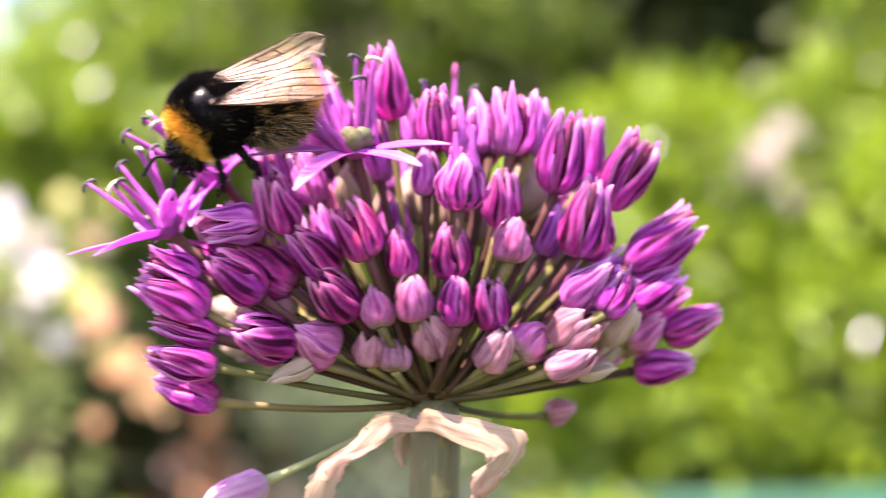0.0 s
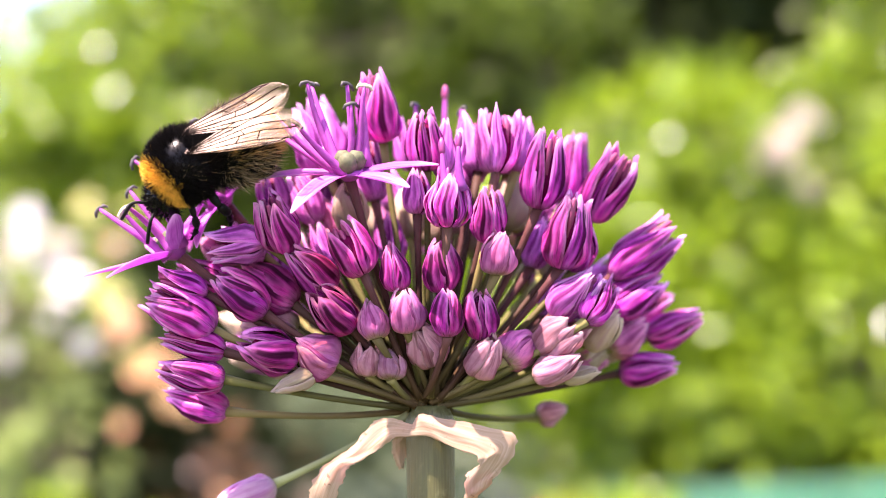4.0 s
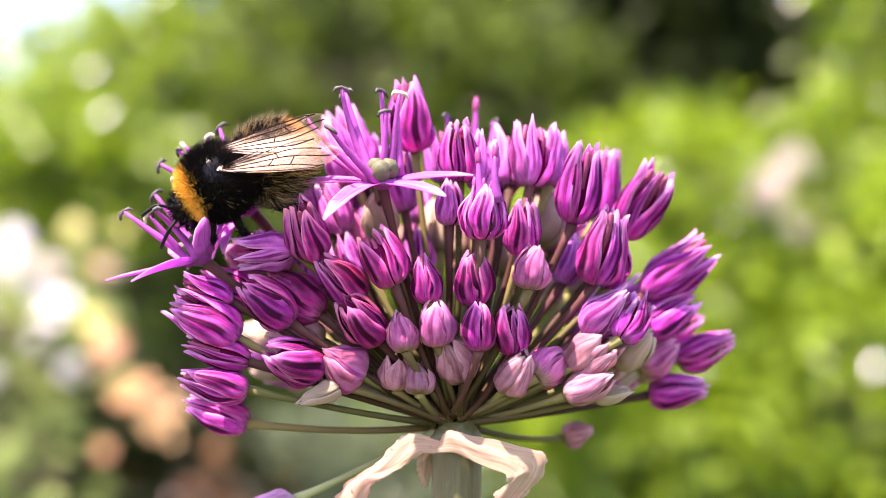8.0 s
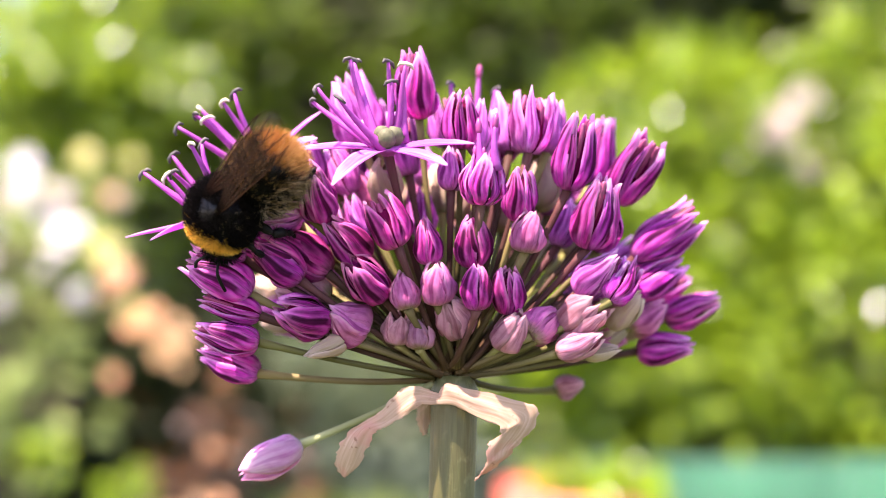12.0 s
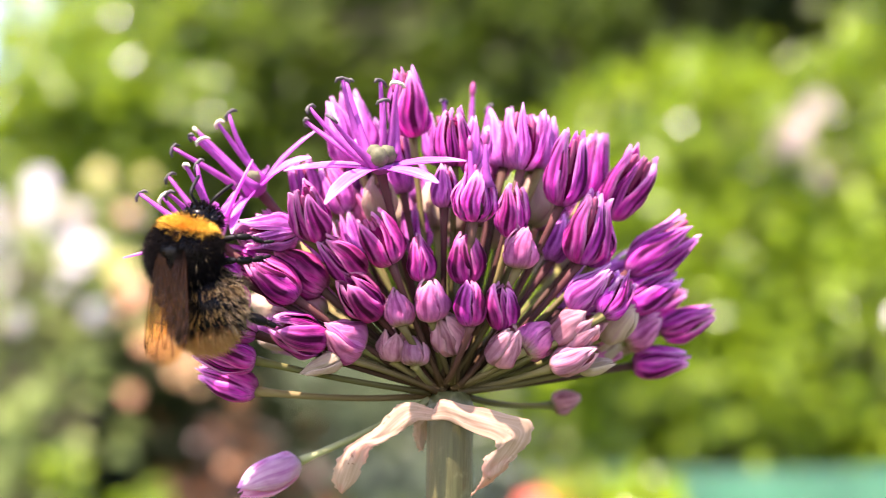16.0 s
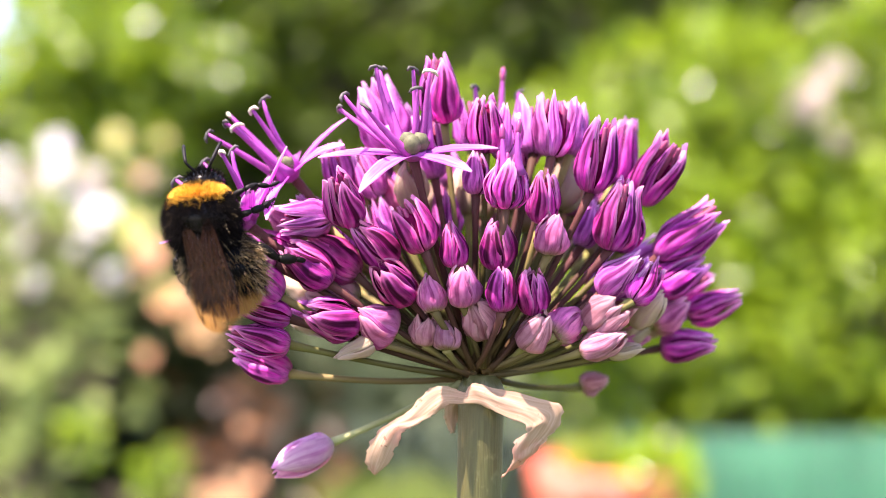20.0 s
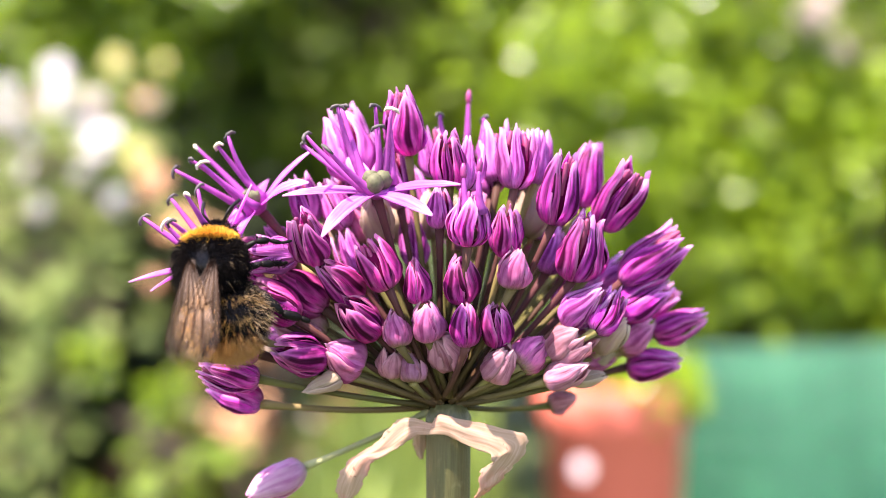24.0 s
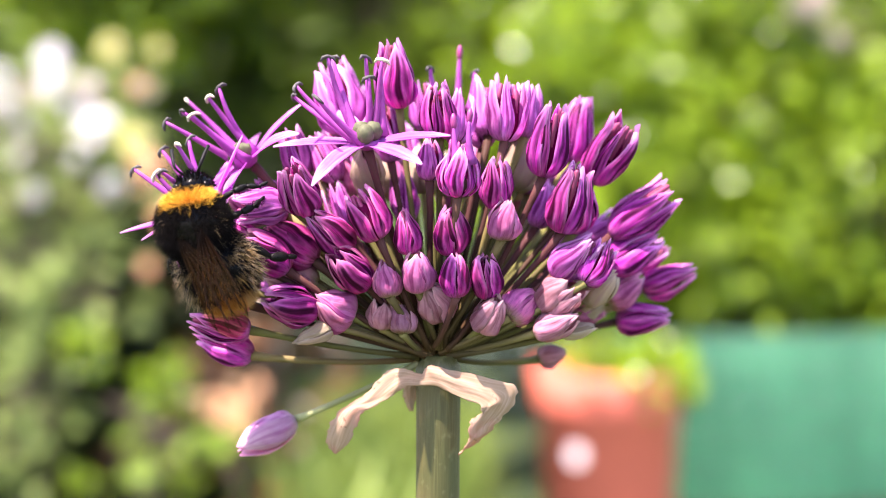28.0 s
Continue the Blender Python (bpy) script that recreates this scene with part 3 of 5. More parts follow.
def open_floret(base, out, spin, length=8.0, droop=0.25, stand=7.5, seed=1, straps=6, stamens=6, tilt=0.0):
    """An open star: straps round a pale three-lobed ovary, and six upright stamens."""
    rng = np.random.default_rng(seed)
    base, out = local(*base), np.array(out, float)
    out /= np.linalg.norm(out)
    lobes = [ball((0.0008 * math.cos(a), 0.0008 * math.sin(a), 0.0015), (0.00102, 0.00102, 0.0012), 12, 9, 0, 0.05, rng) for a in (0.3, 2.4, 4.5)]
    cup = tube([(0, 0, -0.0006), (0, 0, 0), (0, 0, 0.0005)], [0.0006, 0.0013, 0.0015], 10, 1)
    turn = Vector(out).to_track_quat("Z", "Y").to_matrix().to_4x4()
    m = Matrix.Translation(Vector(base)) @ turn @ pose(0, 0, 0, 0, 0, spin)
    f = part("open_floret", sheets_mesh("open_floret", [*lobes, cup], [M_OVARY, M_FILAMENT]), allium, "open lilac star floret with a pale green ovary", m)
    for i in range(straps):
        a = i * 60 + 7 * rng.standard_normal()
        part("tepal", strap_mesh((length + 0.5 * rng.standard_normal()) / 1000, 0.0025, droop + 0.1 * rng.standard_normal(), rng), f, "", pose(0, 0, 0, 0, 0, a) @ pose(0.0009, 0, 0.0002, 0, -tilt - 8 * rng.random()))
    for i in range(stamens):
        a = i * 60 + 30 + 8 * rng.standard_normal()
        part("stamen", stamen_mesh((stand + 0.8 * rng.standard_normal()) / 1000, 0.06 + 0.36 * rng.random(), rng.random() < 0.35, rng, rng.random() < 0.12), f, "", pose(0, 0, 0, 0, 0, a) @ pose(0.0013, 0, 0.0003))
    foot = HUB + 0.0014 * (base - HUB) / np.linalg.norm(base - HUB)
    stalk(foot, base - out * 0.0004, out, False)
    return f


bud("ripe", (-3.9, 2.6, 37.9), (-3.1, 5.4, 30.4), 1.0)
bud("cup", (4.0, -4.2, 25.6), (3.9, -4.1, 19.9), 1.0)
bud("loose", (8.5, -1.5, 24.6), (8.2, 0.5, 18.6), 1.0)
bud("pink", (9.5, -1.9, 19.7), (9.0, -1.6, 15.0), 1.1)
bud("shut", (3.2, -2.6, 18.7), (3.1, -1.0, 13.3), 1.12)
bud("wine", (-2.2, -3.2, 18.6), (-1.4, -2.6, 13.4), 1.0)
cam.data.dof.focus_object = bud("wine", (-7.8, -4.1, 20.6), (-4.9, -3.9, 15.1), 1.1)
bud("pink", (-0.9, -3.7, 13.8), (-0.5, -2.1, 9.1), 1.0)
bud("shut", (3.6, -3.4, 13.5), (3.8, -3.4, 8.5), 1.0)
bud("shut", (7.2, -2.6, 13.3), (7.4, -0.2, 8.3), 1.0)
bud("pink", (-4.5, -2.0, 12.6), (-3.7, -2.7, 8.4), 1.0)
bud("shut", (-10.1, -3.8, 13.7), (-6.5, -0.6, 9.6), 1.0)
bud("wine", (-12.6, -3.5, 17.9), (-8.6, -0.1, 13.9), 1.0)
bud("shut", (-18.5, 2.7, 16.5), (-12.7, 1.3, 12.1), 1.0)
bud("shut", (-20.7, -2.0, 15.4), (-15.6, -1.0, 11.2), 1.0)
bud("lilac_shut", (-21.6, -2.0, 18.3), (-15.7, -1.0, 19.0), 1.0)
bud("loose", (-14.8, -5.4, 23.5), (-13.2, -1.0, 18.1), 1.05)
bud("shut", (-18.1, -3.9, 8.4), (-12.6, -0.2, 6.3), 1.0)
bud("pink", (-12.6, -1.9, 7.8), (-8.4, 0.4, 5.8), 1.25)
bud("pale", (-18.9, 3.5, 10.1), (-12.5, 2.2, 9.0), 1.0)
bud("pale", (-4.7, -0.2, 8.0), (-4.8, 0.4, 4.4), 1.2)
bud("pale", (-2.3, -0.2, 7.3), (-2.3, -1.0, 4.0), 1.2)
bud("pale", (0.6, -1.9, 9.9), (2.2, 1.3, 5.7), 1.05)
bud("pale", (8.8, -2.4, 8.4), (6.7, 0.4, 4.5), 1.0)
bud("pink", (13.4, 3.4, 8.7), (10.0, 0.5, 5.7), 1.1)
bud("pale", (18.0, -0.5, 9.9), (14.0, 2.5, 6.7), 1.0)
bud("pale", (17.9, -1.0, 6.1), (13.1, 0.6, 3.9), 0.8)
bud("cream", (20.4, 2.2, 4.6), (16.3, 2.4, 3.6), 0.7)
bud("pale", (17.9, 15.1, -0.2), (14.5, 15.0, -1.4), 1.1)
bud("ripe", (30.8, 12.6, 4.6), (24.2, 14.1, 3.7), 0.95)
bud("ripe", (34.0, 13.5, 10.5), (27.6, 14.6, 7.8), 0.95)
bud("pink", (27.0, 11.3, 10.0), (22.5, 10.4, 6.6), 1.0)
bud("cream", (23.0, 3.7, 10.8), (19.3, 6.3, 7.3), 1.0)
bud("loose", (30.5, 8.5, 20.8), (22.7, 8.5, 14.9), 0.82)
bud("ripe", (28.7, 8.6, 14.6), (22.6, 8.9, 10.9), 1.0)
bud("lilac", (30.6, 15.9, 13.4), (26.4, 18.1, 10.4), 1.0)
bud("lilac_shut", (20.0, -0.3, 15.1), (15.4, 2.3, 10.6), 1.0)
bud("ripe", (22.0, 2.4, 14.3), (18.7, 0.1, 9.9), 1.0)
bud("lilac", (19.9, 15.5, 15.4), (15.3, 12.5, 11.1), 1.0)
bud("loose", (17.8, -1.5, 23.8), (16.3, 1.5, 15.8), 1.0)
bud("ripe", (19.0, 2.5, 21.5), (18.2, 5.5, 15.7), 1.0)
bud("loose", (15.1, -1.6, 30.7), (13.9, 1.2, 22.3), 0.85)
bud("loose", (19.7, 12.4, 32.3), (18.0, 12.5, 23.9), 0.85)
bud("loose", (24.2, 4.5, 29.0), (20.4, 8.7, 21.6), 0.85)
bud("ripe", (-27.4, 5.2, 2.7), (-20.5, 4.0, 0.5), 0.85, True, 0.42)
bud("ripe", (-26.9, -2.0, 5.5), (-20.0, -1.0, 4.3), 0.85)
bud("loose", (-26.7, -2.0, 9.2), (-19.9, -1.0, 7.2), 0.7)
bud("ripe", (-28.1, -2.0, 13.5), (-21.1, -1.0, 9.5), 0.95)
bud("loose", (-27.3, -2.0, 15.0), (-21.8, -1.0, 13.3), 1.0)
bud("lilac", (9.9, 2.9, 33.5), (9.4, 2.1, 26.3), 1.0)
bud("lilac", (12.4, 8.1, 33.2), (11.8, 6.4, 26.8), 1.0)
bud("lilac", (7.9, 11.6, 33.7), (7.6, 7.5, 26.9), 1.0)
bud("loose", (1.7, -0.9, 33.0), (1.8, 2.2, 26.8), 1.0)
bud("lilac_shut", (0.8, 0.2, 26.8), (0.7, 0.2, 21.7), 1.0)
bud("lilac", (4.0, 4.4, 31.5), (3.8, 1.4, 26.1), 1.0)
bud("cream", (12.1, 10.1, 27.7), (10.8, 7.9, 20.3), 1.0)
bud("cream", (-6.9, 2.5, 25.2), (-6.7, 5.5, 20.1), 1.0)
bud("lilac", (-11.9, 9.8, 35.2), (-9.6, 9.2, 27.2), 1.15)
bud("blush", (-22.1, 3.6, -10.8), (-15.9, 7.5, -7.9), 0.80, "pale", 0.42)
bud("lilac_shut", (-11.4, 7.0, 21.0), (-9.3, 6.0, 16.0), 1.0)
bud("lilac_shut", (-2.8, 9.0, 22.4), (-2.1, 8.0, 16.6), .9)
bud("lilac", (-5.3, 8.0, 31.3), (-4.1, 7.0, 23.8), .8)
bud("lilac", (-13.3, 8.0, 27.2), (-10.6, 7.0, 21.4), .9)
bud("pink", (-11.5, 10.0, 24.7), (-8.7, 9.0, 19.2), 1.0)
bud("cream", (-6.8, 9.0, 24.1), (-6.7, 8.0, 18.6), .9)
bud("lilac", (-0.5, 11.0, 33.8), (0.2, 10.0, 27.5), .9)
bud("lilac", (6.8, 10.0, 32.0), (6.9, 9.0, 25.5), .9)
bud("lilac_shut", (14.0, 13.0, 26.5), (12.8, 12.0, 19.8), .9)
bud("lilac_shut", (15.3, 8.0, 21.7), (13.4, 7.0, 16.0), .8)
bud("cream", (-14.8, -2.0, 3.0), (-10.3, -1.0, 4.8), .7)
bud("lilac_shut", (-21.1, 2.0, 19.3), (-16.1, 3.0, 17.5), 1.0)
bud("lilac_shut", (-15.3, 7.0, 20.1), (-13.7, 6.0, 14.8), 1.0)
bud("pink", (-8.7, 9.0, 14.4), (-7.6, 8.0, 11.0), .9)
bud("cream", (-0.5, 13.0, 26.1), (-0.1, 12.0, 19.8), .9)
bud("pink", (5.9, 15.0, 26.1), (5.9, 14.0, 20.4), .8)
bud("lilac", (10.9, 10.0, 33.4), (10.9, 9.0, 26.8), .9)
bud("lilac", (18.7, 15.0, 29.0), (17.2, 14.0, 22.6), .8)
bud("pink", (21.4, 9.0, 9.6), (18.2, 8.0, 6.9), 1.0)
bud("cream", (22.7, 11.0, 7.3), (19.1, 10.0, 4.9), .9)
bud("pink", (-24.4, 9.0, 19.7), (-18.9, 8.0, 17.1), .9)
bud("ripe", (-25.9, 5.0, 16.9), (-20.2, 4.0, 14.4), .8)
bud("lilac", (-11.7, 13.0, 36.2), (-9.4, 12.0, 29.1), .9)
bud("lilac", (-8.4, 11.0, 33.2), (-7.6, 10.0, 26.9), .8)
bud("cream", (3.7, 11.0, 7.9), (3.4, 10.0, 5.2), .9)
bud("lilac_shut", (16.3, 11.0, 12.9), (15.2, 10.0, 10.2), .9)
bud("lilac", (-16.5, 9.0, 27.8), (-14.9, 8.0, 21.9), 1.0)
bud("cream", (-13.0, 10.0, 26.3), (-12.4, 9.0, 21.3), 0.9)
bud("lilac", (-18.6, 6.0, 19.7), (-15.2, 5.0, 16.0), 1.0)
bud("lilac_shut", (-20.4, 8.0, 21.8), (-16.7, 7.0, 18.1), 1.0)
bud("lilac", (-11.2, 12.0, 28.2), (-11.0, 11.0, 22.5), 0.9)
bud("lilac_shut", (-14.5, 7.0, 21.8), (-13.3, 6.0, 17.7), 0.9)

# florets on the far side of the head, between the others
rng = np.random.default_rng(77)
for k in range(30):
    a = 0.35 + 2.45 * (k + 0.5) / 30 + 0.05 * rng.standard_normal()
    reach = 20.0 + 7.0 * ((k * 0.618) % 1)
    deep = 12.0 + 9.0 * ((k * 0.377) % 1)
    out = np.array([math.cos(a) * 1.05, 0.45, math.sin(a)])
    tip = np.array([1.6, 2.6 + deep, 3.0]) + out * np.array([reach, 4.0, reach])
    bud(("cream", "lilac_shut", "pink", "lilac", "cream")[k % 5], tip, tip - 6.0 * out / np.linalg.norm(out), 0.9, k % 3 > 0, 0.34)

for k in range(16):
    a = (0.03 + 0.022 * k) if k < 8 else math.pi - (0.03 + 0.022 * (k - 8))
    out = np.array([math.cos(a), 0.30, math.sin(a)])
    tip = np.array([1.6, 5.0 + 9.0 * ((k * 0.618) % 1), 4.5]) + out * (21.0 + 3.0 * ((k * 0.377) % 1))
    bud(("pink", "lilac_shut", "cream", "pale")[k % 4], tip, tip - 4.6 * out / np.linalg.norm(out), 0.8, k % 2 > 0, 0.32)

# single stamens that stand out of half-open buds
lone_stamen((4.1, 16.0, 37.4), (3.9, 16.0, 30.8), True)
lone_stamen((0.9, 10.0, 35.4), (1.4, 10.0, 30.6), False)
lone_stamen((5.8, 12.0, 35.1), (5.4, 12.0, 30.3), False)
lone_stamen((-6.6, -1.0, 35.8), (-5.9, -1.0, 26.8), False)
lone_stamen((-5.4, -1.0, 34.9), (-4.7, -1.0, 26.8), True)
lone_stamen((3.6, -5.0, 28.1), (3.8, -5.0, 23.7), True)
lone_stamen((6.0, -5.0, 28.6), (5.5, -5.0, 23.7), True)

# open stars
open_floret((-6.4, -2.0, 25.8), (-0.05, -0.38, 1.0), 12, 9.2, 0.20, 9.0, 3, 6, 3)
lone_stamen((-10.3, -1.0, 35.7), (-7.4, -2.0, 26.2), False)
lone_stamen((-13.3, -3.0, 33.3), (-7.4, -2.4, 26.0), False)
lone_stamen((-11.7, -6.0, 31.2), (-6.8, -3.0, 25.9), False)
lone_stamen((-14.9, 1.0, 31.8), (-7.6, -1.4, 26.1), False)
open_floret((-21.0, 6.0, 23.8), (-0.66, -0.25, 0.72), 20, 9.0, 0.22, 9.2, 5)
open_floret((-25.2, 0.5, 17.9), (-0.62, -0.15, 0.76), 10, 9.0, 0.08, 8.0, 8, tilt=16)

# stem
line = np.array([(1.8, 2.6, z) for z in (1.0, -0.6, -3.0)] + [(1.8 + 6e-6 * (z + 3) ** 2, 2.6, z) for z in np.linspace(-12, -585, 26)]) / 1000
part("stem", sheets_mesh("stem", [tube(line, np.interp(np.arange(len(line)), [0, 1, 2, 3, 28], [0.0019, 0.0027, 0.00265, 0.0026, 0.0042]), 40)], [M_STEM]), allium, "smooth olive green stem")
knob = ball((0.0017, 0.0026, -0.0004), (0.0022, 0.0022, 0.0012), 18, 10)
part("hub", sheets_mesh("hub", [knob], [M_HUB]), allium)


def bract(near, far, folds, seed, label):
    """A thin papery sheet between two edges, with a few sharp folds across it and a ragged rim."""
    rng = np.random.default_rng(seed)
    n, m = 56, 17
    a, b = smooth_line(near, n) / 1000, smooth_line(far, n) / 1000
    us, vs = np.linspace(0, 1, m)[None], np.linspace(0, 1, n)[:, None]
    g = a[:, None] * (1 - us[..., None]) + b[:, None] * us[..., None]
    bulge = np.zeros((n, m))
    for v0, slope, high in folds:
        bulge += 0.55 * high * np.exp(-np.abs(vs - v0 - slope * (us - 0.5)) / 0.05)
    ph = rng.random(4) * 6.28
    bulge += 0.22 * np.sin(np.pi * us) + 0.07 * np.sin(5.0 * us + 7.0 * vs + ph[0]) + 0.05 * np.sin(11.0 * us - 9.0 * vs + ph[1]) + 0.015 * rng.standard_normal((n, m))
    g[..., 1] -= 0.001 * bulge * np.clip(vs * 6, 0.1, 1)
    g[..., 2] += 0.0003 * bulge
    for col in (0, -1):
        rag = np.convolve(rng.standard_normal(n + 4), np.ones(5) / 5, "valid")
        g[:, col, 2] += 0.00022 * rag * np.clip(vs[:, 0] * 4, 0, 1)
        g[:, col, 0] += 0.00012 * rng.standard_normal(n)
    back = g + np.array([0, 0.00006, 0])
    return part("bract", sheets_mesh("bract", [(np.concatenate([g, back[:, ::-1]], 1), False, 0)], [M_BRACT]), allium, label)


bract([(0.2, -0.9, -0.9), (-2.5, -0.9, -0.2), (-4.4, -1.0, -0.7), (-6.9, -0.9, -3.3), (-9.6, -0.7, -5.1), (-11.0, -0.4, -7.4), (-11.3, 0.1, -8.9), (-10.5, 0.6, -10.4)],
      [(0.4, -1.0, -2.0), (-1.7, -1.2, -2.1), (-2.7, -1.3, -2.7), (-5.4, -1.3, -4.5), (-6.8, -1.3, -5.0), (-7.6, -1.0, -6.8), (-8.8, -0.3, -9.3), (-10.2, 0.4, -10.5)],
      ((0.22, 0.2, 0.5), (0.46, -0.3, -0.35), (0.72, 0.25, 0.3)), 3, "cream papery bract, dry and crumpled")
bract([(0.2, -1.0, -0.2), (0.9, -1.1, 0.3), (3.7, -1.1, -0.3), (7.6, -1.2, -1.2), (10.8, -1.1, -1.9), (10.6, -0.9, -4.2), (8.7, -0.8, -6.4), (8.0, -0.4, -7.5), (6.3, 0.0, -8.9), (4.3, 0.4, -10.3)],
      [(-0.5, -1.2, -2.0), (1.7, -1.4, -2.1), (4.2, -1.6, -3.3), (6.2, -1.8, -3.9), (6.9, -1.7, -5.0), (5.9, -1.6, -5.7), (5.3, -1.5, -7.0), (5.5, -1.1, -8.4), (5.0, -0.6, -9.3), (4.2, -0.2, -10.4)],
      ((0.12, 0.1, 0.5), (0.34, 0.3, -0.3), (0.50, -0.2, 0.55), (0.68, 0.2, -0.45), (0.82, -0.2, 0.4)), 5, "cream papery bract with a pink wrinkled tip")
bract([(0.6, 0.4, -1.0), (-0.6, 2.6, -2.0), (-0.8, 3.6, -4.0), (-1.2, 4.0, -6.0)], [(-1.2, 0.8, -1.0), (-2.2, 2.8, -2.2), (-2.4, 3.6, -4.2), (-1.6, 4.0, -6.0)], ((0.5, 0.2, 0.3),), 9, "small papery bract behind the stem")


# ---- the bumblebee: built with its head along +x and its back up, thorax at the origin ----
def fur(centre, radii, n, length, width, seed, keep, mats, lean=0.45, mess=0.25, frame_cut=None):
    """Single hairs on an ellipsoid: each a narrow blade that leans back. keep(unit) picks the material or none."""
    rng = np.random.default_rng(seed)
    u = rng.standard_normal((n, 3))
    u /= np.linalg.norm(u, axis=1)[:, None]
    radii = np.array(radii)
    groups = [[] for _ in mats]
    for d in u:
        g = keep(d, rng)
        if g is None:
            continue
        root = np.array(centre) + d * radii * 0.97
        nrm = d / radii
        nrm /= np.linalg.norm(nrm)
        way = nrm + np.array([-lean, 0, 0]) + mess * rng.standard_normal(3)
        way /= np.linalg.norm(way)
        side = np.cross(way, rng.standard_normal(3))
        side /= np.linalg.norm(side) + 1e-9
        ln = length * (0.6 + 0.6 * rng.random())
        bend = root + way * ln * 0.55
        tip = root + way * ln + np.array([-0.18 * ln, 0, -0.05 * ln])
        groups[g].append((root - side * width, root + side * width, bend + side * width * 0.7, bend - side * width * 0.7, tip))
    made = []
    for blades, mat in zip(groups, mats):
        if not blades:
            made.append(None)
            continue
        v = np.array(blades).reshape(-1, 3)
        k = len(blades)
        b = 5 * np.arange(k)[:, None]
        me = bpy.data.meshes.new("fur")
        faces = [tuple(f) for f in (b + np.array([0, 1, 2, 3])).tolist()] + [tuple(f) for f in (b + np.array([3, 2, 4])).tolist()]
        me.from_pydata(v.tolist(), [], faces)
        uv = np.array([(0, 0), (1, 0), (1, 0.55), (0, 0.55)] * k + [(0, 0.55), (1, 0.55), (0.5, 1)] * k, "f")
        me.uv_layers.new(name="UVMap").data.foreach_set("uv", uv.ravel())
        me.materials.append(mat)
        made.append(me)
    return made


def mmv(*p):
    return np.array(p, float) / 1000


bee = thing("bumblebee", (0, 0, 0), "furry black bumblebee with an orange-yellow collar and tawny tail, feeding", "bumblebee")
thorax = part("thorax", sheets_mesh("thorax", [ball(mmv(0, 0, 0), (0.0037, 0.0037, 0.0034), 24, 14)], [M_CHITIN]), bee, "glossy black thorax under dense fur")


def thorax_fur(d, rng):
    if d[2] > 0.86 and abs(d[1]) < 0.27 and -0.40 < d[0] < 0.08 and rng.random() < 0.85:
        return None                     # the bald patch on the back
    e = d[0] + 0.10 * rng.standard_normal()
    return 1 if 0.61 < e < 0.87 and abs(d[1]) < 0.70 and d[2] > -0.35 + 0.1 * rng.standard_normal() else 0


black, gold = fur(mmv(0, 0, 0), (0.0037, 0.0037, 0.0034), 26000, 0.00112, 0.000022, 11, thorax_fur, [M_FUR_BLACK, M_FUR_GOLD], 0.15, 0.34)
part("fur", black, thorax, "short black fur")
more, = fur(mmv(0, 0, 0), (0.0037, 0.0037, 0.0034), 26000, 0.00105, 0.000036, 15, lambda d, rng: 0 if 0.61 < d[0] + 0.05 * rng.standard_normal() < 0.84 and abs(d[1]) < 0.70 and d[2] > -0.3 else None, [M_FUR_GOLD], 0.15, 0.22)
part("collar", more, thorax, "orange-yellow collar of fur")
part("collar", gold, thorax, "orange-yellow collar of fur")

abdomen = part("abdomen", sheets_mesh("abdomen", [ball(mmv(-5.6, 0, -2.3), (0.0044, 0.0039, 0.0036), 26, 16)], [M_CHITIN]), bee, "banded furry abdomen")


def abdomen_fur(d, rng):
    e = d[0] + 0.07 * rng.standard_normal()
    if e < -0.69:
        return 2
    if abs(d[1]) > 0.72 and d[2] > -0.3 and -0.4 < e < 0.6 and rng.random() < 0.10:
        return 1
    if 0.08 < e < 0.22 and d[2] > -0.5 and rng.random() < 0.45:
        return 1
    if -0.46 < e < -0.30 and d[2] > -0.5 and rng.random() < 0.30:
        return 1
    return 0 if rng.random() < 0.8 else None


ab, buff, tail = fur(mmv(-5.6, 0, -2.3), (0.0044, 0.0039, 0.0036), 17000, 0.0013, 0.000026, 12, abdomen_fur, [M_FUR_BLACK, M_FUR_BUFF, M_FUR_TAIL], 0.75, 0.25)
part("fur", ab, abdomen, "black fur")
part("band", buff, abdomen, "pale buff band of fur")
part("tail", tail, abdomen, "tawny tail fur")

wisps, = fur(mmv(-5.6, 0, -2.3), (0.0044, 0.0039, 0.0036), 3000, 0.0020, 0.000014, 16, lambda d, rng: 0 if d[2] > -0.6 and abs(d[1]) > 0.70 else None, [M_FUR_WISP], 0.55, 0.4)
part("fringe", wisps, abdomen, "long pale straw-coloured hairs")
wisps, = fur(mmv(0, 0, 0), (0.0037, 0.0037, 0.0034), 260, 0.0018, 0.000011, 17, lambda d, rng: 0 if abs(d[1]) > 0.5 and d[0] < 0.4 else None, [M_FUR_WISP], 0.3, 0.4)
part("fringe", wisps, thorax, "long pale straw-coloured hairs")

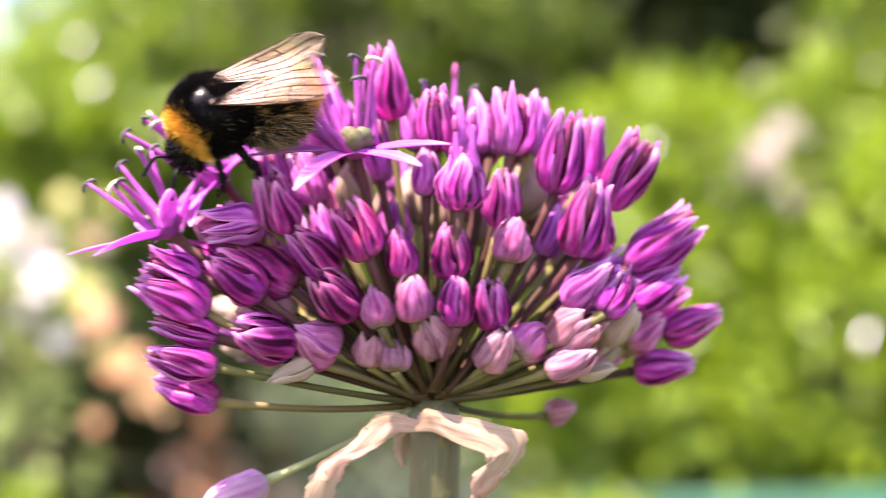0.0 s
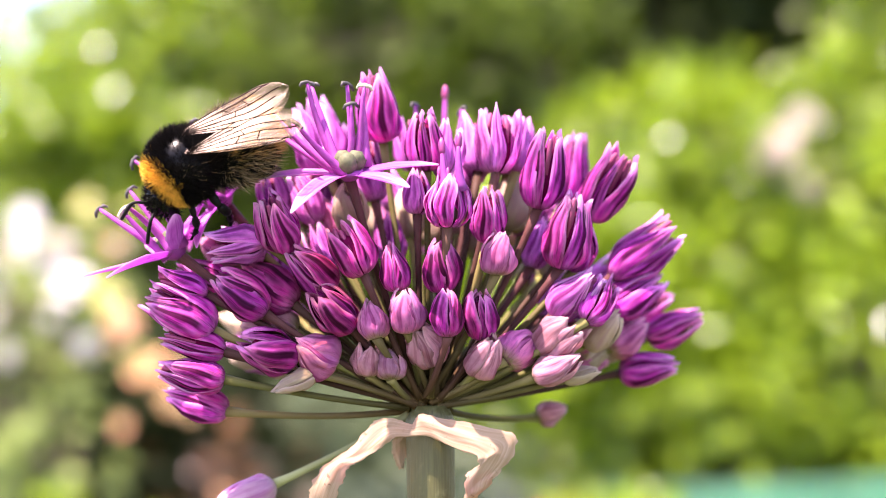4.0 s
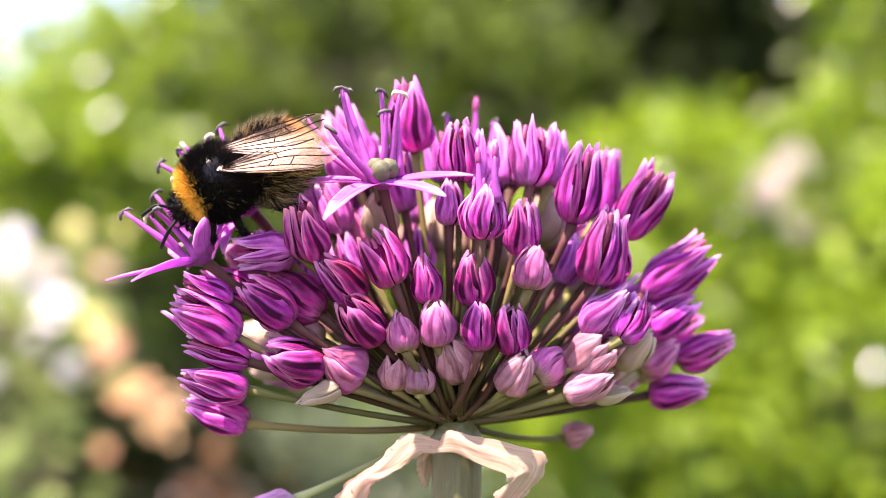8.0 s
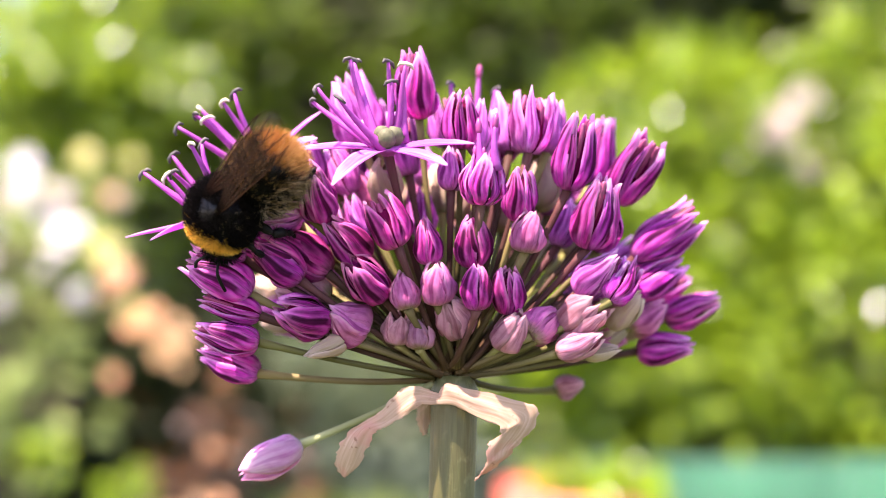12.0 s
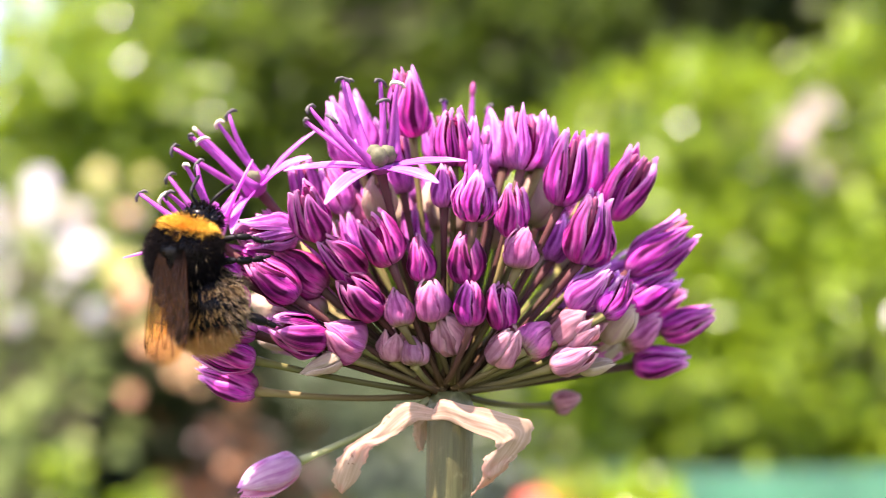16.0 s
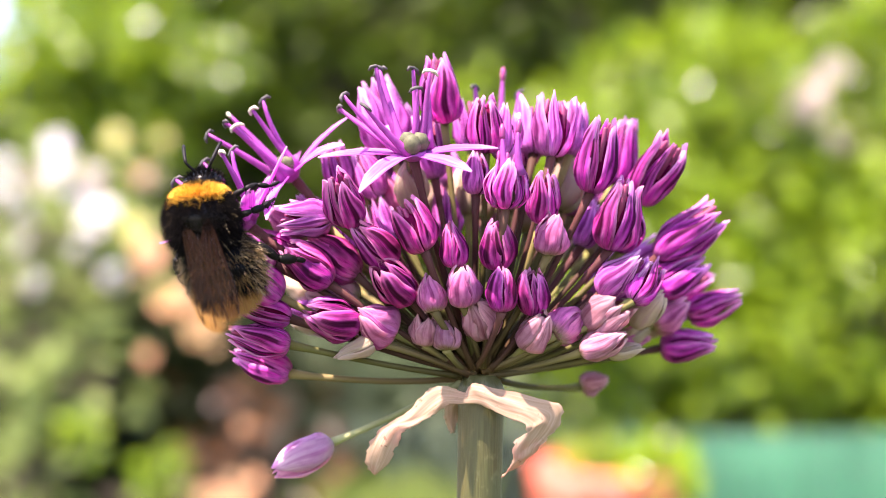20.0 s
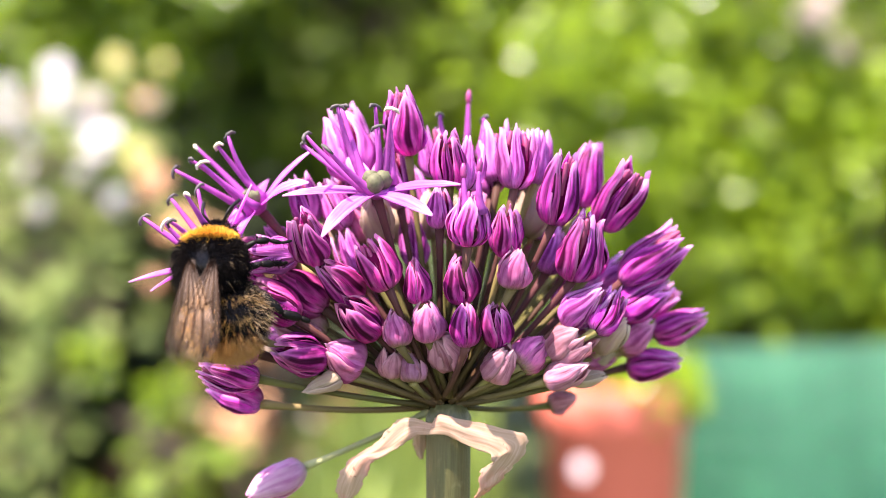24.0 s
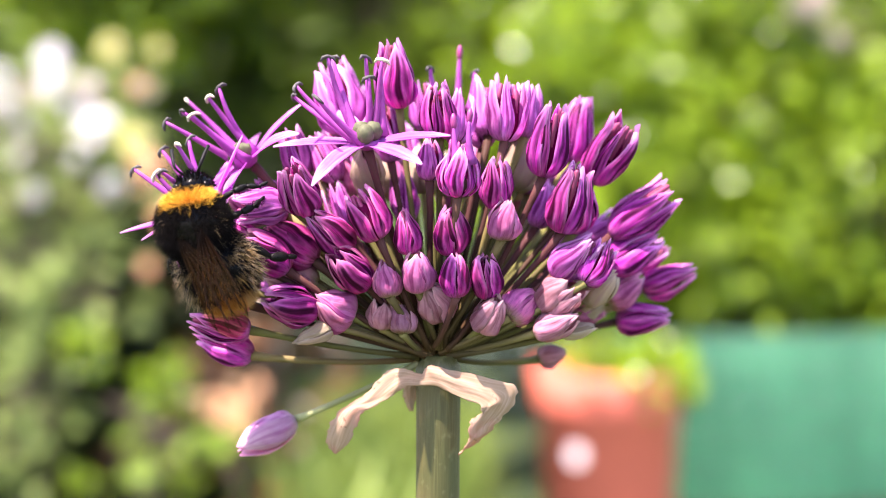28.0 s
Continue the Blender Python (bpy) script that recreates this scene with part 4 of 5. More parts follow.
head_at = mmv(4.0, 0, -2.0)
head = part("head", sheets_mesh("head", [ball(head_at, (0.0015, 0.0020, 0.0021), 18, 12)], [M_CHITIN]), bee, "black head")
for s in (1, -1):
    part("eye", sheets_mesh("eye", [ball(head_at + mmv(0.1, s * 1.65, 0.1), (0.0007, 0.0006, 0.0014), 12, 9)], [M_CHITIN]), head, "oval glossy black eye")
    a = head_at + mmv(1.2, s * 0.6, 0.6)
    feel = smooth_line([a, a + mmv(1.0, s * 0.8, 0.9), a + mmv(2.2, s * 1.2, 0.1), a + mmv(3.1, s * 1.5, -0.8)], 10)
    part("antenna", sheets_mesh("antenna", [tube(feel, [0.00016] * 4 + [0.0002] * 6, 7)], [M_LEG]), head)
hf, = fur(head_at, (0.0015, 0.0020, 0.0021), 1300, 0.0009, 0.00004, 13, lambda d, rng: 0 if d[2] > -0.4 else None, [M_FUR_BLACK], -0.1, 0.4)
part("fur", hf, head, "black fur")
part("tongue", sheets_mesh("tongue", [tube([head_at + mmv(0.8, 0, -1.6), head_at + mmv(1.0, 0, -3.0), head_at + mmv(0.7, 0, -4.4)], [0.0004, 0.00025, 0.0001], 7)], [M_LEG]), head)


def wing(length, width, s, veins):
    """A wing along -x from its hinge: a thin clear skin with a bowed outline, and its veins as fine tubes."""
    vs = np.linspace(0, 1, 22)
    us = np.linspace(-1, 1, 7)
    lead = width * np.interp(vs, [0, 0.1, 0.5, 0.80, 0.90, 0.96, 1], [0.06, 0.11, 0.17, 0.16, 0.08, -0.02, -0.20])
    trail = -width * np.interp(vs, [0, 0.1, 0.3, 0.6, 0.80, 0.90, 0.96, 1], [0.05, 0.12, 0.38, 0.70, 0.68, 0.56, 0.43, 0.22])

    def skin(v, u):
        l, t = np.interp(v, vs, lead), np.interp(v, vs, trail)
        y = (l + t) / 2 + u * (l - t) / 2
        return np.array([-length * v, s * y, 0.008 * length * math.sin(3.0 * v + 2.2 * u) * v + 0.003 * length * math.sin(9 * v) * u * v])

    g = np.array([[skin(v, u) for u in us] for v in vs])
    me = sheets_mesh("wing", [(g, False, 0)], [M_WING])
    lines = []
    for path in veins:
        q = smooth_line([(*p, 0) for p in path], 10)
        lines.append(tube([skin(p[0], p[1]) for p in q], 0.000065, 5))
    return me, sheets_mesh("venation", lines, [M_VEIN])


FORE = [[(0, 0.9), (0.3, 0.93), (0.6, 0.95), (0.88, 0.95)], [(0.02, 0.5), (0.25, 0.60), (0.5, 0.62), (0.72, 0.74), (0.86, 0.93)], [(0.04, 0.1), (0.25, 0.20), (0.5, 0.18), (0.75, 0.26), (0.93, 0.40)],
        [(0.04, -0.2), (0.3, -0.15), (0.55, -0.18), (0.85, -0.12)], [(0.05, -0.5), (0.3, -0.5), (0.55, -0.55), (0.78, -0.62)], [(0.06, -0.75), (0.25, -0.8), (0.45, -0.9)], [(0.42, 0.62), (0.46, 0.18)], [(0.60, 0.66), (0.63, 0.22)], [(0.50, 0.18), (0.47, -0.17)]]
HIND = [[(0, 0.8), (0.4, 0.84), (0.85, 0.9)], [(0.03, 0.2), (0.4, 0.25), (0.88, 0.2)], [(0.05, -0.4), (0.4, -0.45), (0.75, -0.6)]]
wings = []
for s in (1, -1):
    for nm, ln, wd, vv, at, yaw in (("fore_wing", 0.0124, 0.0056, FORE, (-1.0, 1.0 * s, 3.15), -1), ("hind_wing", 0.0086, 0.0034, HIND, (-1.9, 1.1 * s, 2.9), -2)):
        skin, veins = wing(ln, wd, s, vv)
        m = pose(*(mmv(*at)), 0, 0, s * yaw) @ pose(0, 0, 0, s * -0.5, 0, 0)
        w = part(nm, skin, bee, "smoky clear wing with brown veins", m)
        tagged(part("venation", veins, w, "brown wing veins"), kind="stuff")
        wings.append((w, m))


def leg(points, radii, s, fuzzy=0.0, seed=0):
    pts = [mmv(x, y * s, z) for x, y, z in points]
    seg = np.array([np.interp(np.linspace(0, len(pts) - 1, 16), np.arange(len(pts)), np.array(pts)[:, k]) for k in range(3)]).T
    rad = np.interp(np.linspace(0, 1, 16), np.linspace(0, 1, len(radii)), radii) * 0.0006
    joints = []
    for k in range(len(pts) - 1):
        a, b = pts[k], pts[k + 1]
        r = radii[k] * 0.0006
        joints.append(tube([a + (b - a) * f for f in (0.0, 0.08, 0.3, 0.65, 0.92, 1.0)], [0.6 * r, 0.85 * r, 1.05 * r, 1.12 * r, 0.8 * r, 0.5 * r], 8))
    ob = part("leg", sheets_mesh("leg", joints, [M_LEG]), bee, "jointed black leg")
    rng = np.random.default_rng(seed)
    sheets = []
    for _ in range(int(90 * fuzzy)):
        i = rng.integers(4, 13)
        d = rng.standard_normal(3)
        d /= np.linalg.norm(d)
        sheets.append(tube([seg[i] + rad[i] * d * 0.8, seg[i] + (rad[i] + 0.00055) * d], [0.00004, 0.00001], 3))
    if sheets:
        part("bristles", sheets_mesh("bristles", sheets, [M_FUR_BLACK]), ob, "black bristles")
    return ob, pts[0]


drawn = []
leg([(2.0, 1.8, -2.4), (3.0, 3.4, -3.2), (3.6, 3.6, -4.8), (4.4, 3.2, -6.2), (5.0, 3.0, -6.8)], [0.55, 0.6, 0.4, 0.22, 0.12], 1, 0.6, 1)
leg([(0.0, 2.4, -2.8), (0.4, 4.4, -3.6), (0.2, 4.8, -5.6), (0.6, 4.6, -7.2), (1.0, 4.8, -7.8)], [0.75, 0.85, 0.6, 0.36, 0.14], 1, 1.0, 2)
leg([(-2.2, 2.2, -2.8), (-3.8, 4.2, -3.4), (-5.4, 4.6, -5.0), (-6.6, 4.4, -6.8), (-7.2, 4.4, -7.6)], [0.75, 0.9, 0.95, 0.5, 0.16], 1, 1.4, 3)
drawn.append(leg([(2.0, 2.2, -2.0), (3.0, 4.4, -1.8), (3.4, 5.6, -2.8), (3.2, 6.8, -3.4), (3.6, 7.8, -4.0)], [0.55, 0.6, 0.45, 0.3, 0.14], -1, 0.8, 4))
drawn.append(leg([(0.0, 2.8, -2.2), (0.6, 4.8, -2.6), (1.0, 5.8, -4.0), (1.6, 6.2, -5.6), (2.0, 6.6, -6.4)], [0.6, 0.66, 0.5, 0.3, 0.14], -1, 0.9, 5))
drawn.append(leg([(-2.2, 2.4, -2.4), (-3.0, 5.2, -2.6), (-4.8, 7.0, -4.0), (-5.0, 8.6, -5.6), (-5.2, 9.4, -6.4)], [0.65, 0.80, 0.85, 0.5, 0.16], -1, 1.4, 6))


def bee_pose(x, y, z, hx, hy, hz, dx, dy, dz):
    """The bee's pose: its thorax, the way its head points, and the way its back faces."""
    h = Vector((hx, hy, hz)).normalized()
    d = Vector((dx, dy, dz))
    d = (d - h * d.dot(h)).normalized()
    m = Matrix((h, d.cross(h), d)).transposed().to_4x4()
    m.translation = mm(x, y, z)
    return m


# ---- the garden behind ----
ground_line = np.linspace(-1, 1, 61)
ground_line = np.sign(ground_line) * (np.abs(ground_line) ** 3) * 400
gx, gy = np.meshgrid(ground_line, ground_line)
gz = 0.012 * np.sin(gx * 3.1) * np.cos(gy * 2.3) * np.exp(-np.hypot(gx, gy) / 20) - 0.012
tagged(new("ground", sheets_mesh("ground", [(np.stack([gx, gy, gz], -1), False, 0)], [M_GROUND])), "garden soil and rough grass", "ground", kind="structure")


def leaves_mesh(name, places, ways, sizes, mat, rng, narrow=0.5, face=None):
    """Many leaves in one mesh: each a pointed blade folded along its rib."""
    n = len(places)
    ways = ways / (np.linalg.norm(ways, axis=1)[:, None] + 1e-9)
    side = np.cross(ways, (0.75 if face else 1.0) * rng.standard_normal((n, 3)) + np.array(face or (0, 0, 0)))
    side /= np.linalg.norm(side, axis=1)[:, None] + 1e-9
    up = np.cross(side, ways)
    s = sizes[:, None]
    v = np.stack([places, places + ways * s * 0.42 + side * s * narrow * 0.5 + up * s * 0.10, places + ways * s + up * s * -0.08, places + ways * s * 0.42 - side * s * narrow * 0.5 + up * s * 0.10, places + ways * s * 0.5], 1)
    b = 5 * np.arange(n)[:, None]
    faces = np.concatenate([b + np.array([0, 1, 4]), b + np.array([1, 2, 4]), b + np.array([2, 3, 4]), b + np.array([3, 0, 4])])
    me = bpy.data.meshes.new(name)
    me.from_pydata(v.reshape(-1, 3).tolist(), [], faces.tolist())
    me.materials.append(mat)
    return me


def shrub(name, at, size, n, leaf, mat, seed, label, category="shrub", clumps=40, clump=0.16, extra=None, narrow=0.5, group="", limbs=7, thick=0.014, face=(-0.25, -0.5, 0.8)):
    """A shrub: stems that fork upward from the ground and a crown of leaves in clumps."""
    rng = np.random.default_rng(seed)
    ob = thing(name, (at[0], at[1], 0), label, category, group)
    base = at[2] - size[2]
    mids = rng.standard_normal((clumps, 3))
    mids /= np.linalg.norm(mids, axis=1)[:, None]
    mids *= rng.random((clumps, 1)) ** 0.45
    mids = mids * np.array(size) + np.array([0, 0, at[2]])
    mids[:, 2] = np.maximum(mids[:, 2], 0.05)
    tubes = []
    for k in range(limbs):
        goal = mids[k % clumps]
        a = rng.random() * 6.28
        foot = np.array([0.10 * math.cos(a) * size[0], 0.10 * math.sin(a) * size[1], 0.0])
        mid = (foot + goal) / 2 + np.array([0, 0, 0.15 * goal[2]])
        tubes.append(tube(bezier(foot, mid, goal, 9), np.linspace(thick, 0.3 * thick, 9), 7))
    for g in mids:
        f = mids[rng.integers(0, clumps)]
        tubes.append(tube(bezier(f, (f + g) / 2 + 0.05 * rng.standard_normal(3), g, 5), np.linspace(0.005, 0.002, 5), 5))
    part("trunk", sheets_mesh("trunk", tubes, [M_BARK]), ob, "brown branching stems")
    which = rng.integers(0, clumps, n)
    scale = clump * (0.6 + 0.8 * rng.random(clumps))
    off = rng.standard_normal((n, 3)) * scale[which][:, None] * np.array([1, 1, 0.7])
    ways = off / (np.linalg.norm(off, axis=1)[:, None] + 1e-9) + 0.6 * rng.standard_normal((n, 3)) + np.array([0, 0, -0.1])
    places = mids[which] + off
    places[:, 2] = np.maximum(places[:, 2], 0.03)
    part("crown", leaves_mesh("crown", places, ways, leaf * (0.6 + 0.7 * rng.random(n)), mat, rng, narrow, face), ob)
    if extra:
        nm, mat2, k, sz, lab = extra
        pick = rng.integers(0, n, k)
        petals = 5
        p = np.repeat(places[pick] + 0.01 * rng.standard_normal((k, 3)), petals, 0)
        a = np.tile(np.arange(petals) * 2 * np.pi / petals, k)
        nrm = rng.standard_normal((k, 3)) + np.array([-0.3, -0.6, 0.9])
        nrm /= np.linalg.norm(nrm, axis=1)[:, None]
        t1 = np.cross(nrm, np.array([0.2, 0.9, 0.1]))
        t1 /= np.linalg.norm(t1, axis=1)[:, None]
        t2 = np.cross(nrm, t1)
        w = np.cos(a)[:, None] * np.repeat(t1, petals, 0) + np.sin(a)[:, None] * np.repeat(t2, petals, 0) + 0.2 * np.repeat(nrm, petals, 0)
        part(nm, leaves_mesh(nm, p, w, np.full(len(p), sz) * (0.7 + 0.5 * rng.random(len(p))), mat2, rng, 0.9), ob, lab)
    return ob


# the tall green hedge, shrub beside shrub
HEDGE = "hedge of green shrubs"
GREEN = "dense sunlit yellow-green shrub in the hedge"
bright = shrub("hedge_shrub", (0.66, 2.65, 0.72), (0.60, 0.22, 0.43), 9000, 0.058, M_LEAF, 21, GREEN, clumps=100, clump=0.055, group=HEDGE)
shrub("hedge_shrub", (-0.10, 2.95, 1.00), (0.55, 0.25, 0.72), 6000, 0.060, M_LEAF_PART_SHADE, 22, "dense green shrub of the hedge with part shade in its leaf colour", clumps=84, clump=0.055, group=HEDGE)
shrub("hedge_shrub", (1.25, 2.8, 1.0), (0.50, 0.25, 0.75), 8000, 0.058, M_LEAF, 23, GREEN, clumps=85, clump=0.055, group=HEDGE)
shrub("hedge_shrub", (-0.92, 2.75, 0.81), (0.58, 0.25, 0.43), 5800, 0.052, M_LEAF_GLOSSY, 24, "lower sunlit green shrub beside a gap of sky", clumps=56, clump=0.055, group=HEDGE, face=(-0.30, -1.20, 0.85))
shrub("hedge_shrub", (0.62, 2.45, 0.46), (0.62, 0.12, 0.26), 5200, 0.055, M_LEAF, 27, "low sunlit lime green shrub at the foot of the hedge", clumps=72, clump=0.05, group=HEDGE)
shrub("hedge_shrub", (-0.77, 2.65, 0.94), (0.20, 0.10, 0.17), 1700, 0.052, M_LEAF_GLOSSY, 28, "bright lime green shrub of the hedge in full sun", clumps=26, clump=0.05, group=HEDGE)
shrub("hedge_shrub", (-0.66, 2.85, 1.16), (0.19, 0.10, 0.26), 2700, 0.052, M_LEAF_GLOSSY, 29, "narrow upright green shrub of the hedge beside a gap of sky", clumps=36, clump=0.05, group=HEDGE, face=(-0.30, -1.20, 0.85))
# Backdrop bushes whose dark leaf colour stands for the shade behind the hedge.
shrub("shaded_bush", (-0.70, 3.9, 0.80), (0.62, 0.28, 0.80), 4200, 0.13, M_LEAF_SHADE, 26, "bush behind the hedge with shade put into its green", clumps=60, clump=0.14)
shrub("shaded_bush", (0.45, 3.9, 1.05), (1.6, 0.30, 1.15), 15000, 0.13, M_LEAF_SHADE, 25, "bush behind the hedge with shade put into its green", clumps=175, clump=0.16)

# paler plants to one side
snow = shrub("white_flowering_shrub", (-0.62, 1.85, 0.60), (0.20, 0.12, 0.14), 420, 0.04, M_LEAF_GREY, 31, "silvery shrub with white flower clusters in full sun", clumps=20, clump=0.05, thick=0.004)


def cluster(owner, at, radius, seed, mat, label, petals=70, name="flower_head"):
    """A rounded cluster of small petals on a shrub."""
    rg = np.random.default_rng(seed)
    d = rg.standard_normal((petals, 3))
    d /= np.linalg.norm(d, axis=1)[:, None]
    p = np.array(at) - np.array(owner.location) + d * radius * ((0.25 + 1.0 * rg.random((petals, 1))) * (1 + 0.5 * np.sin(3 * d[:, :1] + 4 * d[:, 2:] + seed)) if radius > 0.016 and mat is M_PEACH else 0.7)
    part(name, leaves_mesh(name, p, d + 0.7 * rg.standard_normal((petals, 3)), radius * (0.5 + 0.4 * rg.random(petals)), mat, rg, 0.9, (-0.25, -0.6, 0.75)), owner, label)


# White and yellow petal clusters stand in for bright blurred specular highlights.
for k, (x, y, z, r) in enumerate([(-0.51, 1.74, 0.644, 0.024), (-0.49, 1.75, 0.56, 0.015), (-0.57, 1.76, 0.70, 0.015), (-0.63, 1.75, 0.61, 0.012), (-0.60, 1.80, 0.745, 0.012), (-0.545, 1.77, 0.665, 0.012),
                                  (-0.55, 1.78, 0.60, 0.010), (-0.53, 1.78, 0.71, 0.010), (-0.66, 1.78, 0.68, 0.014), (-0.60, 1.74, 0.55, 0.012), (-0.62, 1.76, 0.65, 0.010), (-0.56, 1.74, 0.74, 0.010), (-0.65, 1.74, 0.72, 0.012)]):
    cluster(snow, (x, y, z), r, 100 + k, M_BLOSSOM, "white flower cluster doubling as a bright glint", 40)
for k, (x, y, z, r) in enumerate([(-0.486, 1.74, 0.758, 0.013), (-0.422, 1.74, 0.755, 0.010), (-0.449, 1.72, 0.622, 0.019)]):
    cluster(snow, (x, y, z), r, 120 + k, M_YELLOW, "pale yellow flower cluster doubling as a bright glint", 40)
for k, (x, y, z, r) in enumerate([(-0.573, 1.74, 0.753, 0.012), (-0.574, 1.76, 0.718, 0.015)]):
    cluster(snow, (x, y, z), r, 180 + k, M_BLOSSOM, "white flower cluster doubling as a bright glint", 40)
for k, (x, y, z, r) in enumerate([(-0.535, 1.78, 0.700, 0.018), (-0.440, 1.74, 0.703, 0.012), (-0.610, 1.76, 0.696, 0.013)]):
    cluster(snow, (x, y, z), r, 190 + k, M_PALE_BLOOM, "pale pink flower cluster", 40)
for k, (x, y, z, r) in enumerate([(0.690, 2.45, 0.928, 0.034), (0.742, 2.45, 0.984, 0.024), (0.735, 2.45, 0.851, 0.016), (0.688, 2.45, 0.910, 0.036), (0.744, 2.45, 0.840, 0.016)]):
    cluster(bright, (x, y, z), r, 160 + k, M_PALE_BLOOM, "pale pink flower cluster", 40)
shrub("silver_leaf_plant", (-0.61, 1.72, 0.45), (0.14, 0.09, 0.09), 80, 0.055, M_LEAF_GREY, 32, "pale grey-green leafy plant", clumps=20, clump=0.045, limbs=2, thick=0.004)
# Near-black leaves paint the shaded gap low behind the paler plants.
shrub("shaded_leaf_shrub", (-0.74, 2.15, 0.32), (0.40, 0.10, 0.28), 5200, 0.06, M_LEAF_DEEP_SHADE, 35, "leafy shrub with deep shade put into its green", clumps=50, clump=0.09)
shrub("shaded_leaf_shrub", (-0.62, 1.95, 0.20), (0.34, 0.07, 0.22), 4200, 0.05, M_LEAF_DEEP_SHADE, 36, "low leafy shrub with deep shade put into its green", clumps=60, clump=0.06)
shrub("sage_bush", (-0.16, 2.30, 0.33), (0.22, 0.08, 0.17), 2400, 0.045, M_LEAF_SAGE, 37, "soft grey-green sage bush before the hedge", clumps=60, clump=0.05, thick=0.006)
copper = shrub("copper_shrub", (-0.30, 1.72, 0.24), (0.15, 0.10, 0.22), 80, 0.045, M_LEAF_COPPER, 33, "copper and peach leaved shrub", clumps=20, clump=0.045, thick=0.004)
for k, (x, y, z, r) in enumerate([(-0.418, 1.66, 0.587, 0.018), (-0.363, 1.62, 0.534, 0.016), (-0.335, 1.62, 0.498, 0.019), (-0.393, 1.63, 0.526, 0.010), (-0.409, 1.62, 0.456, 0.009), (-0.278, 1.62, 0.365, 0.007), (-0.262, 1.62, 0.293, 0.009), (-0.297, 1.62, 0.262, 0.025), (-0.260, 1.63, 0.289, 0.007), (-0.445, 1.72, 0.705, 0.009)]):
    cluster(copper, (x, y, z), r, 140 + k, M_PEACH, "peach coloured flower cluster", 60)
fern = shrub("pale_leaf_plant", (-0.59, 1.62, 0.24), (0.05, 0.05, 0.12), 60, 0.05, M_LEAF_GREY, 38, "tall pale grey-green leafy plant", clumps=12, clump=0.03, limbs=3, thick=0.004)
for k, (x, y, z, r) in enumerate([(-0.597, 1.62, 0.233, 0.020), (-0.592, 1.62, 0.165, 0.022), (-0.567, 1.62, 0.425, 0.026), (-0.580, 1.62, 0.357, 0.018), (-0.596, 1.62, 0.311, 0.020), (-0.500, 1.66, 0.360, 0.020)]):
    cluster(fern, (x, y, z), r, 230 + k, M_LEAF_GREY, "tuft of pale grey-green leaves", 34, "rosette")
lime = shrub("lime_shrub", (-0.37, 1.50, 0.22), (0.08, 0.05, 0.10), 40, 0.04, M_LEAF_LIME, 34, "small lime green leafy plant", clumps=9, clump=0.035, limbs=4, thick=0.004)
for k, (x, y, z, r) in enumerate([(-0.373, 1.50, 0.319, 0.024), (-0.352, 1.52, 0.345, 0.013), (-0.342, 1.50, 0.204, 0.021), (-0.490, 1.60, 0.347, 0.031), (-0.485, 1.60, 0.360, 0.016), (-0.472, 1.50, 0.192, 0.016), (-0.336, 1.50, 0.326, 0.013)]):
    cluster(lime, (x, y, z), r, 210 + k, M_LEAF, "rosette of lime green leaves", 30, "rosette")

# potted plant
pot = thing("plant_pot", (0.245, 1.88, 0), "orange terracotta coloured pot of lime green leaves", "plant pot")
prof = [(0.0, 0.0), (0.094, 0.0), (0.097, 0.004), (0.108, 0.222), (0.113, 0.224), (0.116, 0.229), (0.120, 0.280), (0.118, 0.285), (0.110, 0.283), (0.106, 0.25), (0.0, 0.25)]
ang = np.arange(40) * 2 * np.pi / 40
part("shell", sheets_mesh("shell", [(np.array([[(r * math.cos(a), r * math.sin(a), z) for a in ang] for r, z in prof]), True, 0)], [M_POT]), pot, "orange plastic pot with a thick rim")
# A white disc paints the bright specular spot onto the pot.
lab = np.array([[(0.015 * r * math.cos(a), 0, 0.015 * r * math.sin(a)) for a in ang] for r in (0.001, 1.0)])
part("label", sheets_mesh("label", [(lab, True, 0)], [M_BLOSSOM]), pot, "round white disc painted on as a specular highlight", pose(-0.058, -0.0895, 0.165, -3, 0, -33))
rg = np.random.default_rng(41)
n = 460
places = np.stack([np.clip(0.04 + 0.045 * rg.standard_normal(n), -0.09, 0.11), np.clip(-0.02 + 0.045 * rg.standard_normal(n), -0.10, 0.10), 0.25 + 0.055 * rg.random(n)], -1)
part("foliage", leaves_mesh("foliage", places, rg.standard_normal((n, 3)) + np.array([0, 0, 0.8]), 0.03 + 0.02 * rg.random(n), M_LEAF, rg, 0.6, (-0.25, -0.5, 0.8)), pot, "lime green leaves")

# green windbreak fence
fence = thing("garden_fence", (0.7, 2.15, 0), "green windbreak netting stretched on wire between posts", "fence")
nx, nz = 60, 9
xs = np.linspace(-0.42, 1.1, nx)
zs = np.linspace(0.0, 0.305, nz)
front = np.array([[(x, 0.012 * math.sin(9 * x + 4 * z) + 0.008 * math.sin(23 * x), z + 0.006 * math.sin(7 * x)) for x in xs] for z in zs])
part("netting", sheets_mesh("netting", [(np.concatenate([front, front[:, ::-1] + np.array([0, 0.004, 0])], 1), False, 0)], [M_NET]), fence, "slightly slack green netting")
for x in (-1.0, 1.1):
    part("post", sheets_mesh("post", [tube([(x, 0.03, 0), (x, 0.03, 0.2), (x, 0.03, 0.36)], [0.014, 0.014, 0.013], 10)], [M_POST]), fence)
